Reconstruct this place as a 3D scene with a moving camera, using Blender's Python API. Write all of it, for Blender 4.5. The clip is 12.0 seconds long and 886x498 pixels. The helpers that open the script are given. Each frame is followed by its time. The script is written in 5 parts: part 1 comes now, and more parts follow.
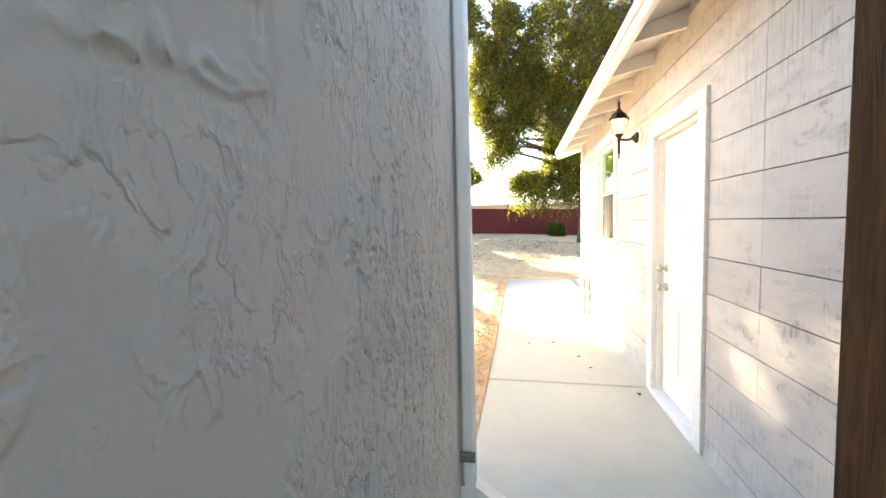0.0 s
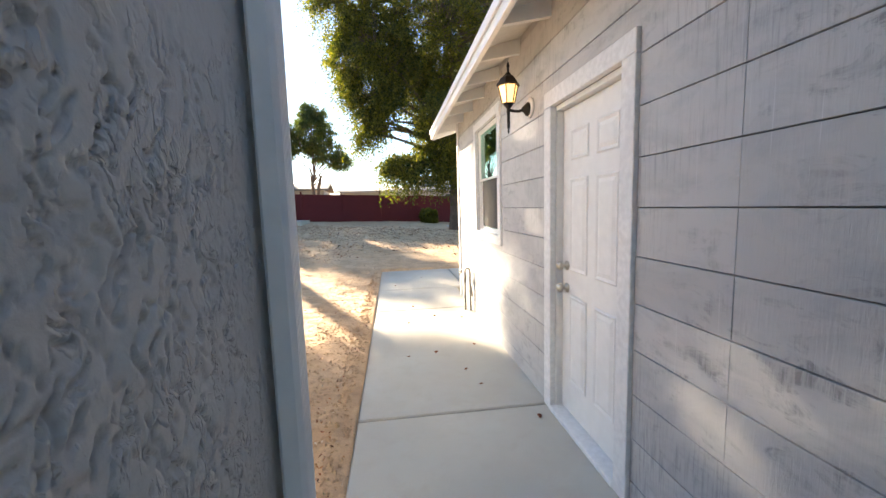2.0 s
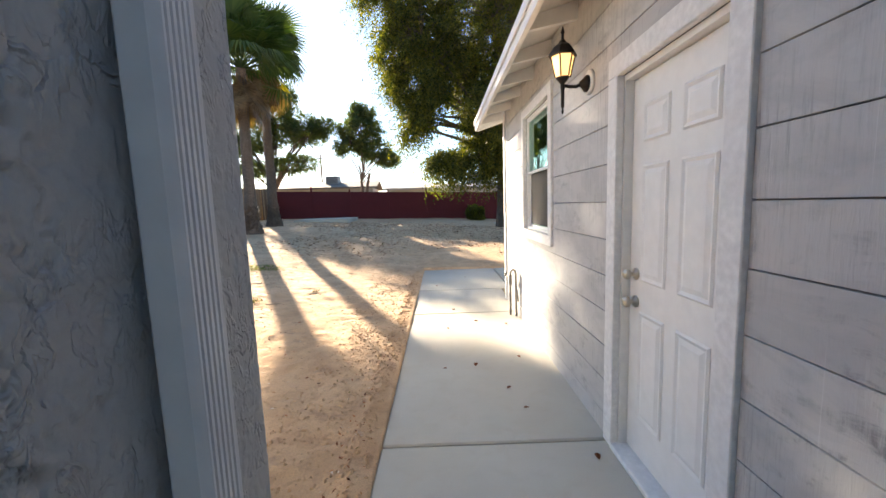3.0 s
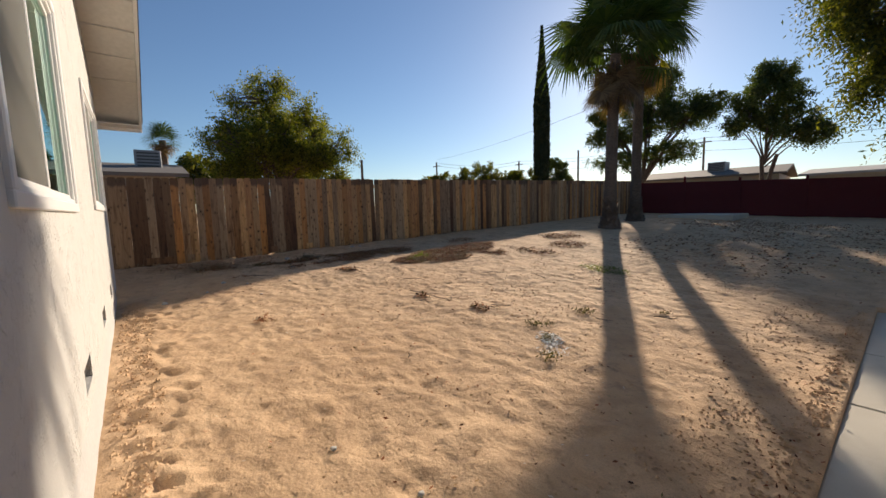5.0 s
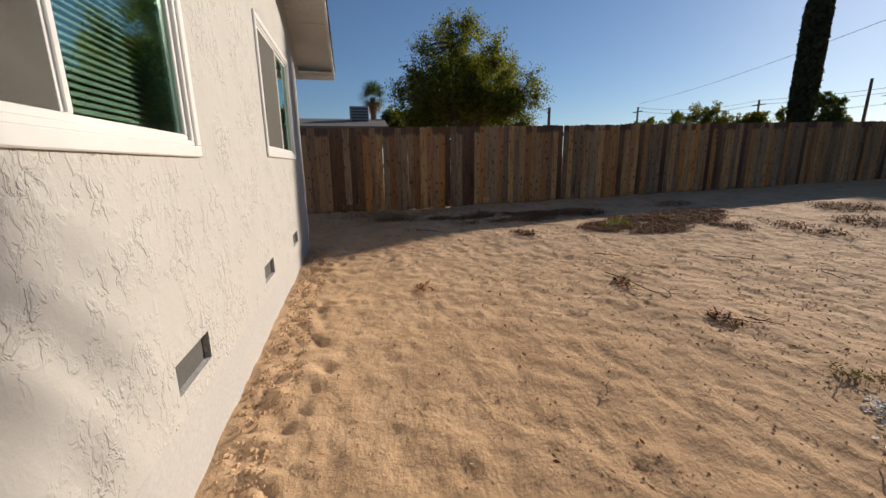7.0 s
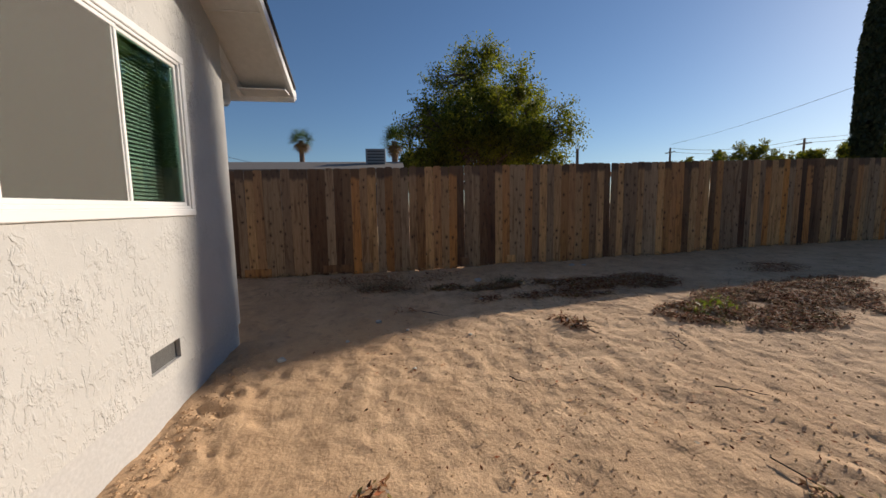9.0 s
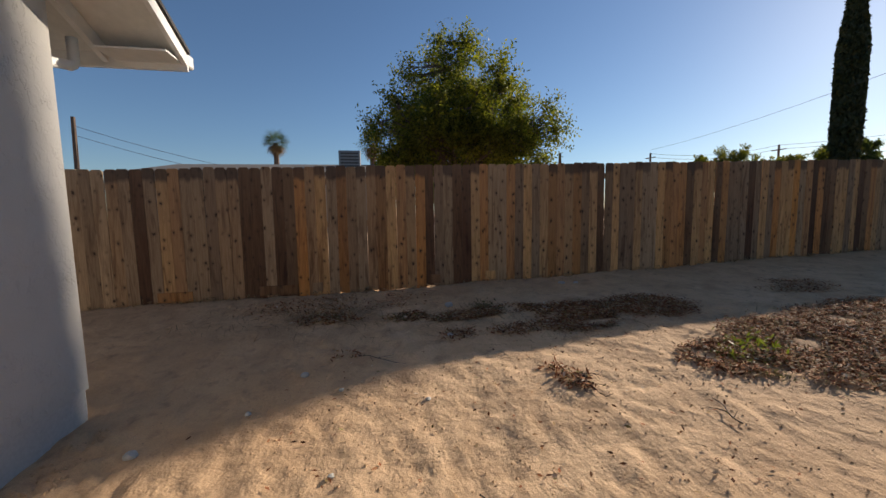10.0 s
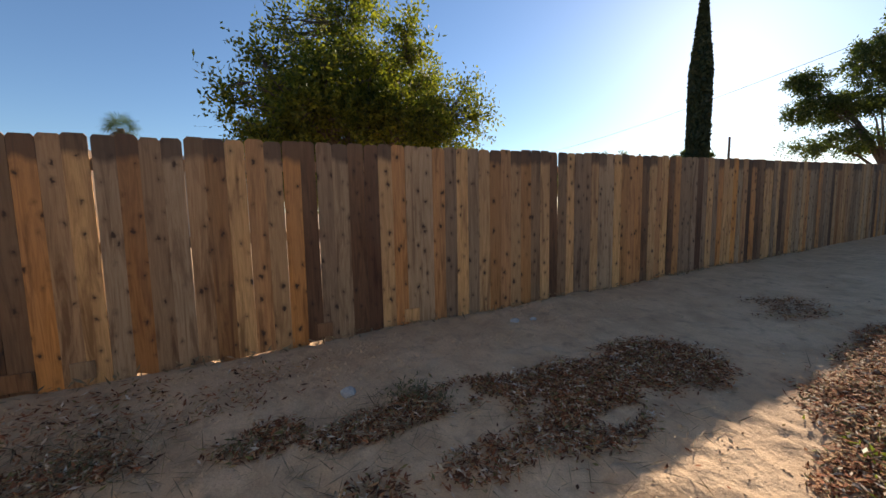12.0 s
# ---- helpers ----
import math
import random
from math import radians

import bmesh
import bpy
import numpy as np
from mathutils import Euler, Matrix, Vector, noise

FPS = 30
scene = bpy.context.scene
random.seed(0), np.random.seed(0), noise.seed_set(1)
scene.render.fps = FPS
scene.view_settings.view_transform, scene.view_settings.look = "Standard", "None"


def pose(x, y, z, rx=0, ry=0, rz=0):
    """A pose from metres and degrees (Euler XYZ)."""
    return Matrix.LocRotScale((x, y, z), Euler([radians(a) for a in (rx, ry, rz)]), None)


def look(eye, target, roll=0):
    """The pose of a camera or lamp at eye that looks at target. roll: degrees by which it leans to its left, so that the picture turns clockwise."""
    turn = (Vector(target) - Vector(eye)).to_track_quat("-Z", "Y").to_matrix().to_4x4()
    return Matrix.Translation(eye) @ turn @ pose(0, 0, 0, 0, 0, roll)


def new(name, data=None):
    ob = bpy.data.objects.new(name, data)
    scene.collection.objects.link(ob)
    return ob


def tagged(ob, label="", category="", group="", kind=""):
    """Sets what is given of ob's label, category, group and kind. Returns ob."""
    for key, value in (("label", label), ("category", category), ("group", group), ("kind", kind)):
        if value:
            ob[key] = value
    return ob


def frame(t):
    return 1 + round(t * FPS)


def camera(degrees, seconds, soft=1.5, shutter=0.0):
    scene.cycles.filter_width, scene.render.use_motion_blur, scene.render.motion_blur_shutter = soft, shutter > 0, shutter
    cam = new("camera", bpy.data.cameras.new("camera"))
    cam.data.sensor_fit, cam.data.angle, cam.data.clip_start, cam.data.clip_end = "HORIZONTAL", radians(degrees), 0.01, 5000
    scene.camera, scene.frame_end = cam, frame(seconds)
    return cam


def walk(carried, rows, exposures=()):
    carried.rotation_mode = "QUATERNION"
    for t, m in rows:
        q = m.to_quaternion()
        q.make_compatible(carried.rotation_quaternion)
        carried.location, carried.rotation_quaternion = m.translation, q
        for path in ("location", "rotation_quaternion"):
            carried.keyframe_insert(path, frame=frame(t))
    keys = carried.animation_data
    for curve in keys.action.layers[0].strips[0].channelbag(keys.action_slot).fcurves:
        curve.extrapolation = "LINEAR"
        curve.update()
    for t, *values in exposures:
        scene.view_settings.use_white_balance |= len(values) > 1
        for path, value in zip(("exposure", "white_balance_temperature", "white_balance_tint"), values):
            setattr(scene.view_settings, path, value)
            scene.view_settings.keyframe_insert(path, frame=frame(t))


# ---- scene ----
cam = camera(98.6, 12.0)
PATH = [
    (0, (-0.048, -0.14, 1.452), (-0.442, 1.817, 1.317), -1.5),
    (0.5, (-0.02, 0.134, 1.467), (-0.103, 2.126, 1.313), -1.6),
    (1, (0.04, 0.393, 1.471), (0.087, 2.386, 1.313), -1.8),
    (1.5, (0.009, 0.595, 1.466), (0.158, 2.579, 1.262), -1.7),
    (2, (-0.048, 0.768, 1.465), (0.208, 2.739, 1.243), -1.7),
    (2.5, (-0.008, 0.899, 1.446), (0.254, 2.868, 1.212), -1.7),
    (2.7, (0.055, 0.987, 1.448), (0.233, 2.965, 1.215), -1.7),
    (4.3, (0.013, 2.013, 1.463), (-0.948, 3.754, 1.255), -2.7),
    (4.5, (-0.073, 2.128, 1.462), (-1.269, 3.719, 1.261), -2.1),
    (5, (-0.138, 2.199, 1.495), (-1.683, 3.45, 1.281), -1.5),
    (5.5, (-0.228, 2.309, 1.496), (-1.869, 3.425, 1.248), -1.3),
    (6, (-0.392, 2.491, 1.458), (-2.093, 3.494, 1.145), -1.1),
    (6.5, (-0.707, 2.609, 1.442), (-2.559, 3.238, 1.025), -0.7),
    (7, (-1.198, 2.68, 1.478), (-3.104, 3.104, 1.044), -0.7),
    (7.2, (-1.41, 2.763, 1.471), (-3.321, 3.156, 1.029), -0.9),
    (8.8, (-2.972, 3.325, 1.608), (-4.928, 3.639, 1.331), -1.0),
    (9, (-3.222, 3.386, 1.599), (-5.186, 3.691, 1.377), -0.9),
    (9.5, (-3.748, 3.586, 1.615), (-5.721, 3.856, 1.433), -1.0),
    (10, (-4.298, 3.823, 1.63), (-6.249, 4.213, 1.431), -0.9),
    (10.5, (-4.837, 3.973, 1.626), (-6.76, 4.469, 1.391), -0.9),
    (11, (-5.305, 4.135, 1.662), (-6.953, 5.242, 1.423), -0.4),
    (11.5, (-5.852, 4.22, 1.673), (-7.418, 5.446, 1.454), -0.4),
    (12, (-6.323, 4.288, 1.692), (-8.106, 5.171, 1.488), -1.1),
]
walk(cam, [(t, look(eye, target, roll)) for t, eye, target, roll in PATH],
     [(0, 3.88, 9600, 10), (0.3, 3.6, 9000, 10), (0.5, 3.18, 8500, 10), (1.0, 2.88, 8100, 10), (2.0, 2.56, 7600, 10), (2.7, 2.4, 7400, 10), (4.3, 0.8, 7200, 12), (5.5, 0.32, 6900, 12), (7.0, 0.03, 6700, 12), (9.0, 0.08, 6600, 12), (10.5, 0.52, 6950, 12), (12.0, 0.98, 6950, 12)])

# ---- light ----
SUN_LEFT, SUN_UP = 27.85, 20.5          # degrees left of +y, degrees above the horizon
world = bpy.data.worlds.new("sky")
scene.world = world
world.use_nodes = True
wn = world.node_tree
sky = wn.nodes.new("ShaderNodeTexSky")
sky.sky_type, sky.sun_disc = "NISHITA", False
sky.sun_elevation, sky.sun_rotation = radians(SUN_UP), radians(-SUN_LEFT)
sky.air_density, sky.dust_density, sky.ozone_density = 1.0, 0.22, 5.0
wn.links.new(sky.outputs[0], wn.nodes["Background"].inputs[0])
wn.nodes["Background"].inputs[1].default_value = 0.084
sun_data = bpy.data.lights.new("sun", "SUN")
sun_data.energy, sun_data.angle, sun_data.color = 5.0, radians(0.6), (1.0, 0.885, 0.74)
sun = new("sun", sun_data)
sd = Vector((-math.sin(radians(SUN_LEFT)) * math.cos(radians(SUN_UP)), math.cos(radians(SUN_LEFT)) * math.cos(radians(SUN_UP)), math.sin(radians(SUN_UP))))
sun.matrix_world = look(sd * 60, (0, 0, 0))

rng = np.random.default_rng(7)


# ---- materials ----
def material(name, rough=0.8, metal=0.0):
    m = bpy.data.materials.new(name)
    m.use_nodes = True
    b = m.node_tree.nodes["Principled BSDF"]
    b.inputs["Roughness"].default_value, b.inputs["Metallic"].default_value = rough, metal
    return m, m.node_tree, b


def node(nt, kind, **values):
    n = nt.nodes.new(kind)
    for key, value in values.items():
        n.inputs[key.replace("_", " ")].default_value = value
    return n


def coords(nt, scale=(1, 1, 1), own=False):
    """Real-world coordinates in metres, stretched; own: from the object's own origin."""
    m = nt.nodes.new("ShaderNodeMapping")
    m.inputs["Scale"].default_value = scale
    if own:
        c = nt.nodes.new("ShaderNodeTexCoord")
        nt.links.new(c.outputs["Object"], m.inputs[0])
    else:
        g = nt.nodes.new("ShaderNodeNewGeometry")
        nt.links.new(g.outputs["Position"], m.inputs[0])
    return m.outputs[0]


def noise_tex(nt, vec, scale, detail=4.0, rough=0.55, distort=0.0):
    n = node(nt, "ShaderNodeTexNoise", Scale=scale, Detail=detail, Roughness=rough, Distortion=distort)
    nt.links.new(vec, n.inputs["Vector"])
    return n.outputs["Fac"]


def ramp(nt, fac, stops):
    r = nt.nodes.new("ShaderNodeValToRGB")
    e = r.color_ramp.elements
    while len(e) < len(stops):
        e.new(0.5)
    for i, (p, c) in enumerate(stops):
        e[i].position = p
        e[i].color = (*c, 1) if isinstance(c, tuple) else (c, c, c, 1)
    nt.links.new(fac, r.inputs[0])
    return r.outputs[0]


def mix(nt, fac, a, b, how="MIX"):
    m = nt.nodes.new("ShaderNodeMix")
    m.data_type, m.blend_type = "RGBA", how
    for sock, v in ((m.inputs[0], fac), (m.inputs[6], a), (m.inputs[7], b)):
        if isinstance(v, (int, float)):
            sock.default_value = v
        elif isinstance(v, tuple):
            sock.default_value = (*v, 1)
        else:
            nt.links.new(v, sock)
    return m.outputs[2]


def maths(nt, op, a, b=0.0):
    m = nt.nodes.new("ShaderNodeMath")
    m.operation = op
    for sock, v in ((m.inputs[0], a), (m.inputs[1], b)):
        if isinstance(v, (int, float)):
            sock.default_value = v
        else:
            nt.links.new(v, sock)
    return m.outputs[0]


def bump(nt, b, height, strength=0.5, dist=0.01):
    n = node(nt, "ShaderNodeBump", Strength=strength, Distance=dist)
    nt.links.new(height, n.inputs["Height"])
    nt.links.new(n.outputs[0], b.inputs["Normal"])


def plain(name, color, rough=0.6, metal=0.0, grain=25.0, amount=0.12, relief=0.15):
    """Paint or metal with slight mottling."""
    m, nt, b = material(name, rough, metal)
    v = coords(nt)
    n = noise_tex(nt, v, grain, 5)
    big = noise_tex(nt, v, grain / 12, 3)
    dark = tuple(c * (1 - amount) for c in color)
    c = mix(nt, ramp(nt, n, [(0.35, 0.0), (0.7, 1.0)]), dark, color)
    c = mix(nt, ramp(nt, big, [(0.35, 0.0), (0.65, 0.5)]), c, dark)
    nt.links.new(c, b.inputs["Base Color"])
    bump(nt, b, n, relief, 0.003)
    return m


def stucco_material():
    m, nt, b = material("stucco", 0.85)
    v = coords(nt)
    vz = coords(nt, (1, 1, 0.7))
    blob = noise_tex(nt, vz, 19, 3, 0.6, 0.4)
    drip = noise_tex(nt, coords(nt, (1, 1, 0.5)), 30, 3, 0.55, 0.8)
    patch = noise_tex(nt, v, 2.2, 3)
    where = noise_tex(nt, v, 4.5, 3, 0.6)
    plateau = ramp(nt, blob, [(0.47, 0.0), (0.55, 1.0), (0.68, 0.6)])
    plateau = maths(nt, "MULTIPLY", plateau, ramp(nt, where, [(0.45, 0.08), (0.60, 1.0)]))
    lines = ramp(nt, drip, [(0.53, 0.0), (0.60, 1.0), (0.66, 0.8), (0.73, 0.0)])
    lines = maths(nt, "MULTIPLY", lines, ramp(nt, patch, [(0.47, 0.0), (0.60, 1.0)]))
    fine = noise_tex(nt, v, 130, 3)
    h = maths(nt, "ADD", maths(nt, "MULTIPLY", plateau, 0.7), maths(nt, "MULTIPLY", lines, 0.55))
    h = maths(nt, "ADD", h, maths(nt, "MULTIPLY", fine, 0.10))
    h = maths(nt, "ADD", h, maths(nt, "MULTIPLY", noise_tex(nt, v, 7, 2), 0.5))
    c = mix(nt, ramp(nt, patch, [(0.3, 0.0), (0.7, 1.0)]), (0.475, 0.468, 0.445), (0.535, 0.527, 0.502))
    c = mix(nt, ramp(nt, fine, [(0.3, 0.25), (0.6, 0.0)]), c, (0.42, 0.415, 0.41))
    nt.links.new(c, b.inputs["Base Color"])
    bump(nt, b, h, 0.9, 0.008)
    return m


def siding_material():
    m, nt, b = material("siding_paint", 0.55)
    v = coords(nt)
    grain = noise_tex(nt, coords(nt, (1, 38, 6)), 3, 4, 0.6, 0.3)
    stain = noise_tex(nt, coords(nt, (1, 1.3, 3.0)), 2.3, 6, 0.65, 0.8)
    streak = noise_tex(nt, coords(nt, (1, 34, 2.0)), 2.0, 6, 0.72)
    info = nt.nodes.new("ShaderNodeObjectInfo")
    c = mix(nt, info.outputs["Random"], (0.43, 0.428, 0.425), (0.495, 0.492, 0.487))
    c = mix(nt, ramp(nt, stain, [(0.45, 0.0), (0.70, 0.85)]), c, (0.35, 0.352, 0.36))
    worn = maths(nt, "MULTIPLY", ramp(nt, streak, [(0.50, 0.0), (0.64, 1.0)]), ramp(nt, noise_tex(nt, v, 1.3, 4, 0.6), [(0.44, 0.0), (0.60, 0.85)]))
    c = mix(nt, worn, c, (0.27, 0.27, 0.275))
    blotch = ramp(nt, noise_tex(nt, coords(nt, (1, 1.0, 2.2)), 6.5, 5, 0.7, 0.6), [(0.53, 0.0), (0.66, 0.9)])
    blotch = maths(nt, "MULTIPLY", blotch, ramp(nt, noise_tex(nt, coords(nt, (1, 26, 3.0)), 2.6, 5, 0.7), [(0.38, 0.15), (0.58, 1.0)]))
    blotch = maths(nt, "MULTIPLY", blotch, ramp(nt, noise_tex(nt, v, 0.9, 3, 0.6), [(0.40, 0.05), (0.58, 1.0)]))
    c = mix(nt, blotch, c, (0.20, 0.203, 0.21))
    pale = ramp(nt, noise_tex(nt, coords(nt, (1, 48, 0.8)), 2.0, 3, 0.6), [(0.66, 0.0), (0.72, 0.5)])
    c = mix(nt, pale, c, (0.62, 0.62, 0.62))
    nt.links.new(c, b.inputs["Base Color"])
    bump(nt, b, maths(nt, "ADD", grain, maths(nt, "MULTIPLY", streak, 0.8)), 0.35, 0.004)
    return m


def concrete_material():
    m, nt, b = material("concrete", 0.85)
    v = coords(nt)
    big, mid, fine = noise_tex(nt, v, 0.9, 4), noise_tex(nt, v, 6, 5, 0.6, 0.6), noise_tex(nt, v, 180, 3)
    c = mix(nt, ramp(nt, big, [(0.3, 0.0), (0.7, 1.0)]), (0.47, 0.43, 0.355), (0.56, 0.53, 0.455))
    c = mix(nt, ramp(nt, mid, [(0.5, 0.0), (0.75, 0.5)]), c, (0.46, 0.41, 0.32))
    c = mix(nt, ramp(nt, fine, [(0.3, 0.3), (0.5, 0.0)]), c, (0.36, 0.33, 0.28))
    nt.links.new(c, b.inputs["Base Color"])
    bump(nt, b, maths(nt, "ADD", fine, maths(nt, "MULTIPLY", mid, 0.6)), 0.25, 0.003)
    return m


def dirt_material():
    m, nt, b = material("sandy_dirt", 0.95)
    v = coords(nt)
    big, mid = noise_tex(nt, v, 0.35, 4, 0.6), noise_tex(nt, v, 2.6, 6, 0.65, 0.5)
    clod, fine = noise_tex(nt, v, 7, 8, 0.62), noise_tex(nt, v, 120, 4, 0.7)
    c = mix(nt, ramp(nt, big, [(0.35, 0.0), (0.65, 1.0)]), (0.58, 0.365, 0.20), (0.72, 0.49, 0.295))
    c = mix(nt, ramp(nt, mid, [(0.42, 0.0), (0.70, 0.85)]), c, (0.44, 0.28, 0.155))
    c = mix(nt, ramp(nt, clod, [(0.28, 0.65), (0.45, 0.0)]), c, (0.25, 0.165, 0.10))
    c = mix(nt, ramp(nt, fine, [(0.35, 0.35), (0.55, 0.0)]), c, (0.27, 0.19, 0.125))
    speck = node(nt, "ShaderNodeTexVoronoi", Scale=16.0)
    nt.links.new(v, speck.inputs["Vector"])
    c = mix(nt, ramp(nt, speck.outputs["Distance"], [(0.05, 0.75), (0.11, 0.0)]), c, (0.20, 0.14, 0.09))
    nt.links.new(c, b.inputs["Base Color"])
    h = maths(nt, "ADD", maths(nt, "MULTIPLY", clod, 1.0), maths(nt, "MULTIPLY", fine, 0.035))
    h = maths(nt, "ADD", h, maths(nt, "MULTIPLY", noise_tex(nt, coords(nt, (0.6, 1.2, 1)), 34, 5, 0.65), 0.11))
    bump(nt, b, h, 0.9, 0.032)
    return m


def cedar_material():
    """Weathered fence boards: hue by board, knots, grain along the board, top ends darker on some."""
    m, nt, b = material("cedar_boards", 0.85)
    info = nt.nodes.new("ShaderNodeObjectInfo")
    r = info.outputs["Random"]
    off = nt.nodes.new("ShaderNodeCombineXYZ")
    for i in range(3):
        nt.links.new(maths(nt, "MULTIPLY", r, 37.0 * (i + 1)), off.inputs[i])
    c0 = nt.nodes.new("ShaderNodeTexCoord")
    vm = nt.nodes.new("ShaderNodeVectorMath")
    nt.links.new(c0.outputs["Object"], vm.inputs[0])
    nt.links.new(off.outputs[0], vm.inputs[1])

    def stretched(s):
        mp = nt.nodes.new("ShaderNodeMapping")
        mp.inputs["Scale"].default_value = s
        nt.links.new(vm.outputs[0], mp.inputs[0])
        return mp.outputs[0]
    grain = noise_tex(nt, stretched((14, 30, 1.9)), 1.0, 6, 0.68, 1.8)
    broad = noise_tex(nt, stretched((3, 7, 0.9)), 1.0, 3, 0.5, 0.5)
    base = ramp(nt, r, [(0.0, (0.11, 0.052, 0.028)), (0.07, (0.16, 0.075, 0.038)), (0.12, (0.68, 0.29, 0.08)), (0.26, (0.42, 0.285, 0.17)), (0.33, (0.27, 0.175, 0.11)), (0.42, (0.78, 0.44, 0.18)), (0.55, (0.60, 0.36, 0.17)), (0.59, (0.13, 0.06, 0.03)), (0.66, (0.22, 0.12, 0.06)), (0.71, (0.64, 0.44, 0.26)), (0.84, (0.34, 0.225, 0.14)), (0.9, (0.24, 0.12, 0.055)), (1.0, (0.76, 0.34, 0.09))])
    c = mix(nt, ramp(nt, grain, [(0.35, 0.7), (0.6, 0.0)]), base, mix(nt, 1.0, base, (0.55, 0.48, 0.42), "MULTIPLY"))
    stain = noise_tex(nt, stretched((6, 14, 1.3)), 1.0, 5, 0.62, 0.8)
    c = mix(nt, ramp(nt, stain, [(0.50, 0.0), (0.66, 0.85)]), c, mix(nt, 1.0, base, (0.36, 0.29, 0.25), "MULTIPLY"))
    sep = nt.nodes.new("ShaderNodeSeparateXYZ")
    nt.links.new(c0.outputs["Object"], sep.inputs[0])
    grey = maths(nt, "ADD", maths(nt, "MULTIPLY", sep.outputs[2], 0.35), maths(nt, "MULTIPLY", broad, 0.9))
    grey = maths(nt, "ADD", grey, maths(nt, "MULTIPLY", maths(nt, "FRACT", maths(nt, "MULTIPLY", r, 5.1)), 0.4))
    c = mix(nt, ramp(nt, maths(nt, "SUBTRACT", grey, 0.35), [(0.42, 0.0), (0.85, 0.32)]), c, (0.28, 0.185, 0.115))
    knots = node(nt, "ShaderNodeTexVoronoi", Scale=1.0, Randomness=1.0)
    knots.voronoi_dimensions = "2D"
    spot, flat = nt.nodes.new("ShaderNodeSeparateXYZ"), nt.nodes.new("ShaderNodeCombineXYZ")
    nt.links.new(vm.outputs[0], spot.inputs[0])
    wob = noise_tex(nt, stretched((1, 1, 1)), 26, 2, 0.5)
    wob2 = noise_tex(nt, stretched((1, 1.2, 1)), 33, 2, 0.5)
    nt.links.new(maths(nt, "ADD", maths(nt, "MULTIPLY", spot.outputs[1], 7.5), maths(nt, "MULTIPLY", wob, 0.30)), flat.inputs[0])
    nt.links.new(maths(nt, "ADD", maths(nt, "MULTIPLY", spot.outputs[2], 5.2), maths(nt, "MULTIPLY", wob2, 0.26)), flat.inputs[1])
    nt.links.new(flat.outputs[0], knots.inputs["Vector"])
    tint = nt.nodes.new("ShaderNodeSeparateXYZ")
    nt.links.new(knots.outputs["Color"], tint.inputs[0])
    ring = maths(nt, "ADD", knots.outputs["Distance"], maths(nt, "MULTIPLY", tint.outputs[0], 0.13))
    c = mix(nt, ramp(nt, ring, [(0.075, 0.95), (0.11, 0.7), (0.15, 0.3), (0.30, 0.0)]), c, (0.05, 0.026, 0.016))
    height = maths(nt, "ADD", sep.outputs[2], maths(nt, "ADD", maths(nt, "MULTIPLY", grain, 0.05), maths(nt, "MULTIPLY", maths(nt, "SUBTRACT", broad, 0.5), 0.22)))
    odd = ramp(nt, maths(nt, "FRACT", maths(nt, "MULTIPLY", r, 7.3)), [(0.62, 0.0), (0.66, 0.8)])
    top = maths(nt, "MULTIPLY", ramp(nt, maths(nt, "SUBTRACT", height, 1.01), [(0.655, 0.0), (0.71, 1.0)]), odd)
    c = mix(nt, top, c, (0.085, 0.055, 0.04))
    nt.links.new(c, b.inputs["Base Color"])
    bump(nt, b, grain, 0.4, 0.004)
    return m


def leaf_material(name, a, c, glow=0.45, rough=0.55):
    m, nt, b = material(name, rough)
    g = nt.nodes.new("ShaderNodeNewGeometry")
    col = mix(nt, g.outputs["Random Per Island"], a, c)
    nt.links.new(col, b.inputs["Base Color"])
    b.inputs["Specular IOR Level"].default_value = 0.3
    t = nt.nodes.new("ShaderNodeBsdfTranslucent")
    nt.links.new(mix(nt, 1.0, col, (1.4, 1.5, 0.5), "MULTIPLY"), t.inputs[0])
    s = node(nt, "ShaderNodeMixShader", Fac=glow)
    nt.links.new(b.outputs[0], s.inputs[1])
    nt.links.new(t.outputs[0], s.inputs[2])
    nt.links.new(s.outputs[0], nt.nodes["Material Output"].inputs[0])
    return m


def litter_material():
    """Dry leaves and bark: dark and reddish browns, tan, a few pale or olive ones, slightly glossy."""
    m, nt, b = material("dry_leaves", 0.9)
    g = nt.nodes.new("ShaderNodeNewGeometry")
    col = ramp(nt, g.outputs["Random Per Island"], [(0.0, (0.055, 0.028, 0.016)), (0.28, (0.20, 0.075, 0.034)), (0.50, (0.36, 0.14, 0.065)), (0.68, (0.48, 0.29, 0.14)), (0.80, (0.17, 0.16, 0.05)), (0.88, (0.52, 0.40, 0.26)), (1.0, (0.66, 0.58, 0.46))])
    col = mix(nt, ramp(nt, noise_tex(nt, coords(nt), 3.5, 3), [(0.40, 0.0), (0.62, 0.45)]), col, mix(nt, 1.0, col, (1.0, 0.72, 0.55), "MULTIPLY"))
    nt.links.new(col, b.inputs["Base Color"])
    b.inputs["Specular IOR Level"].default_value = 0.15
    return m


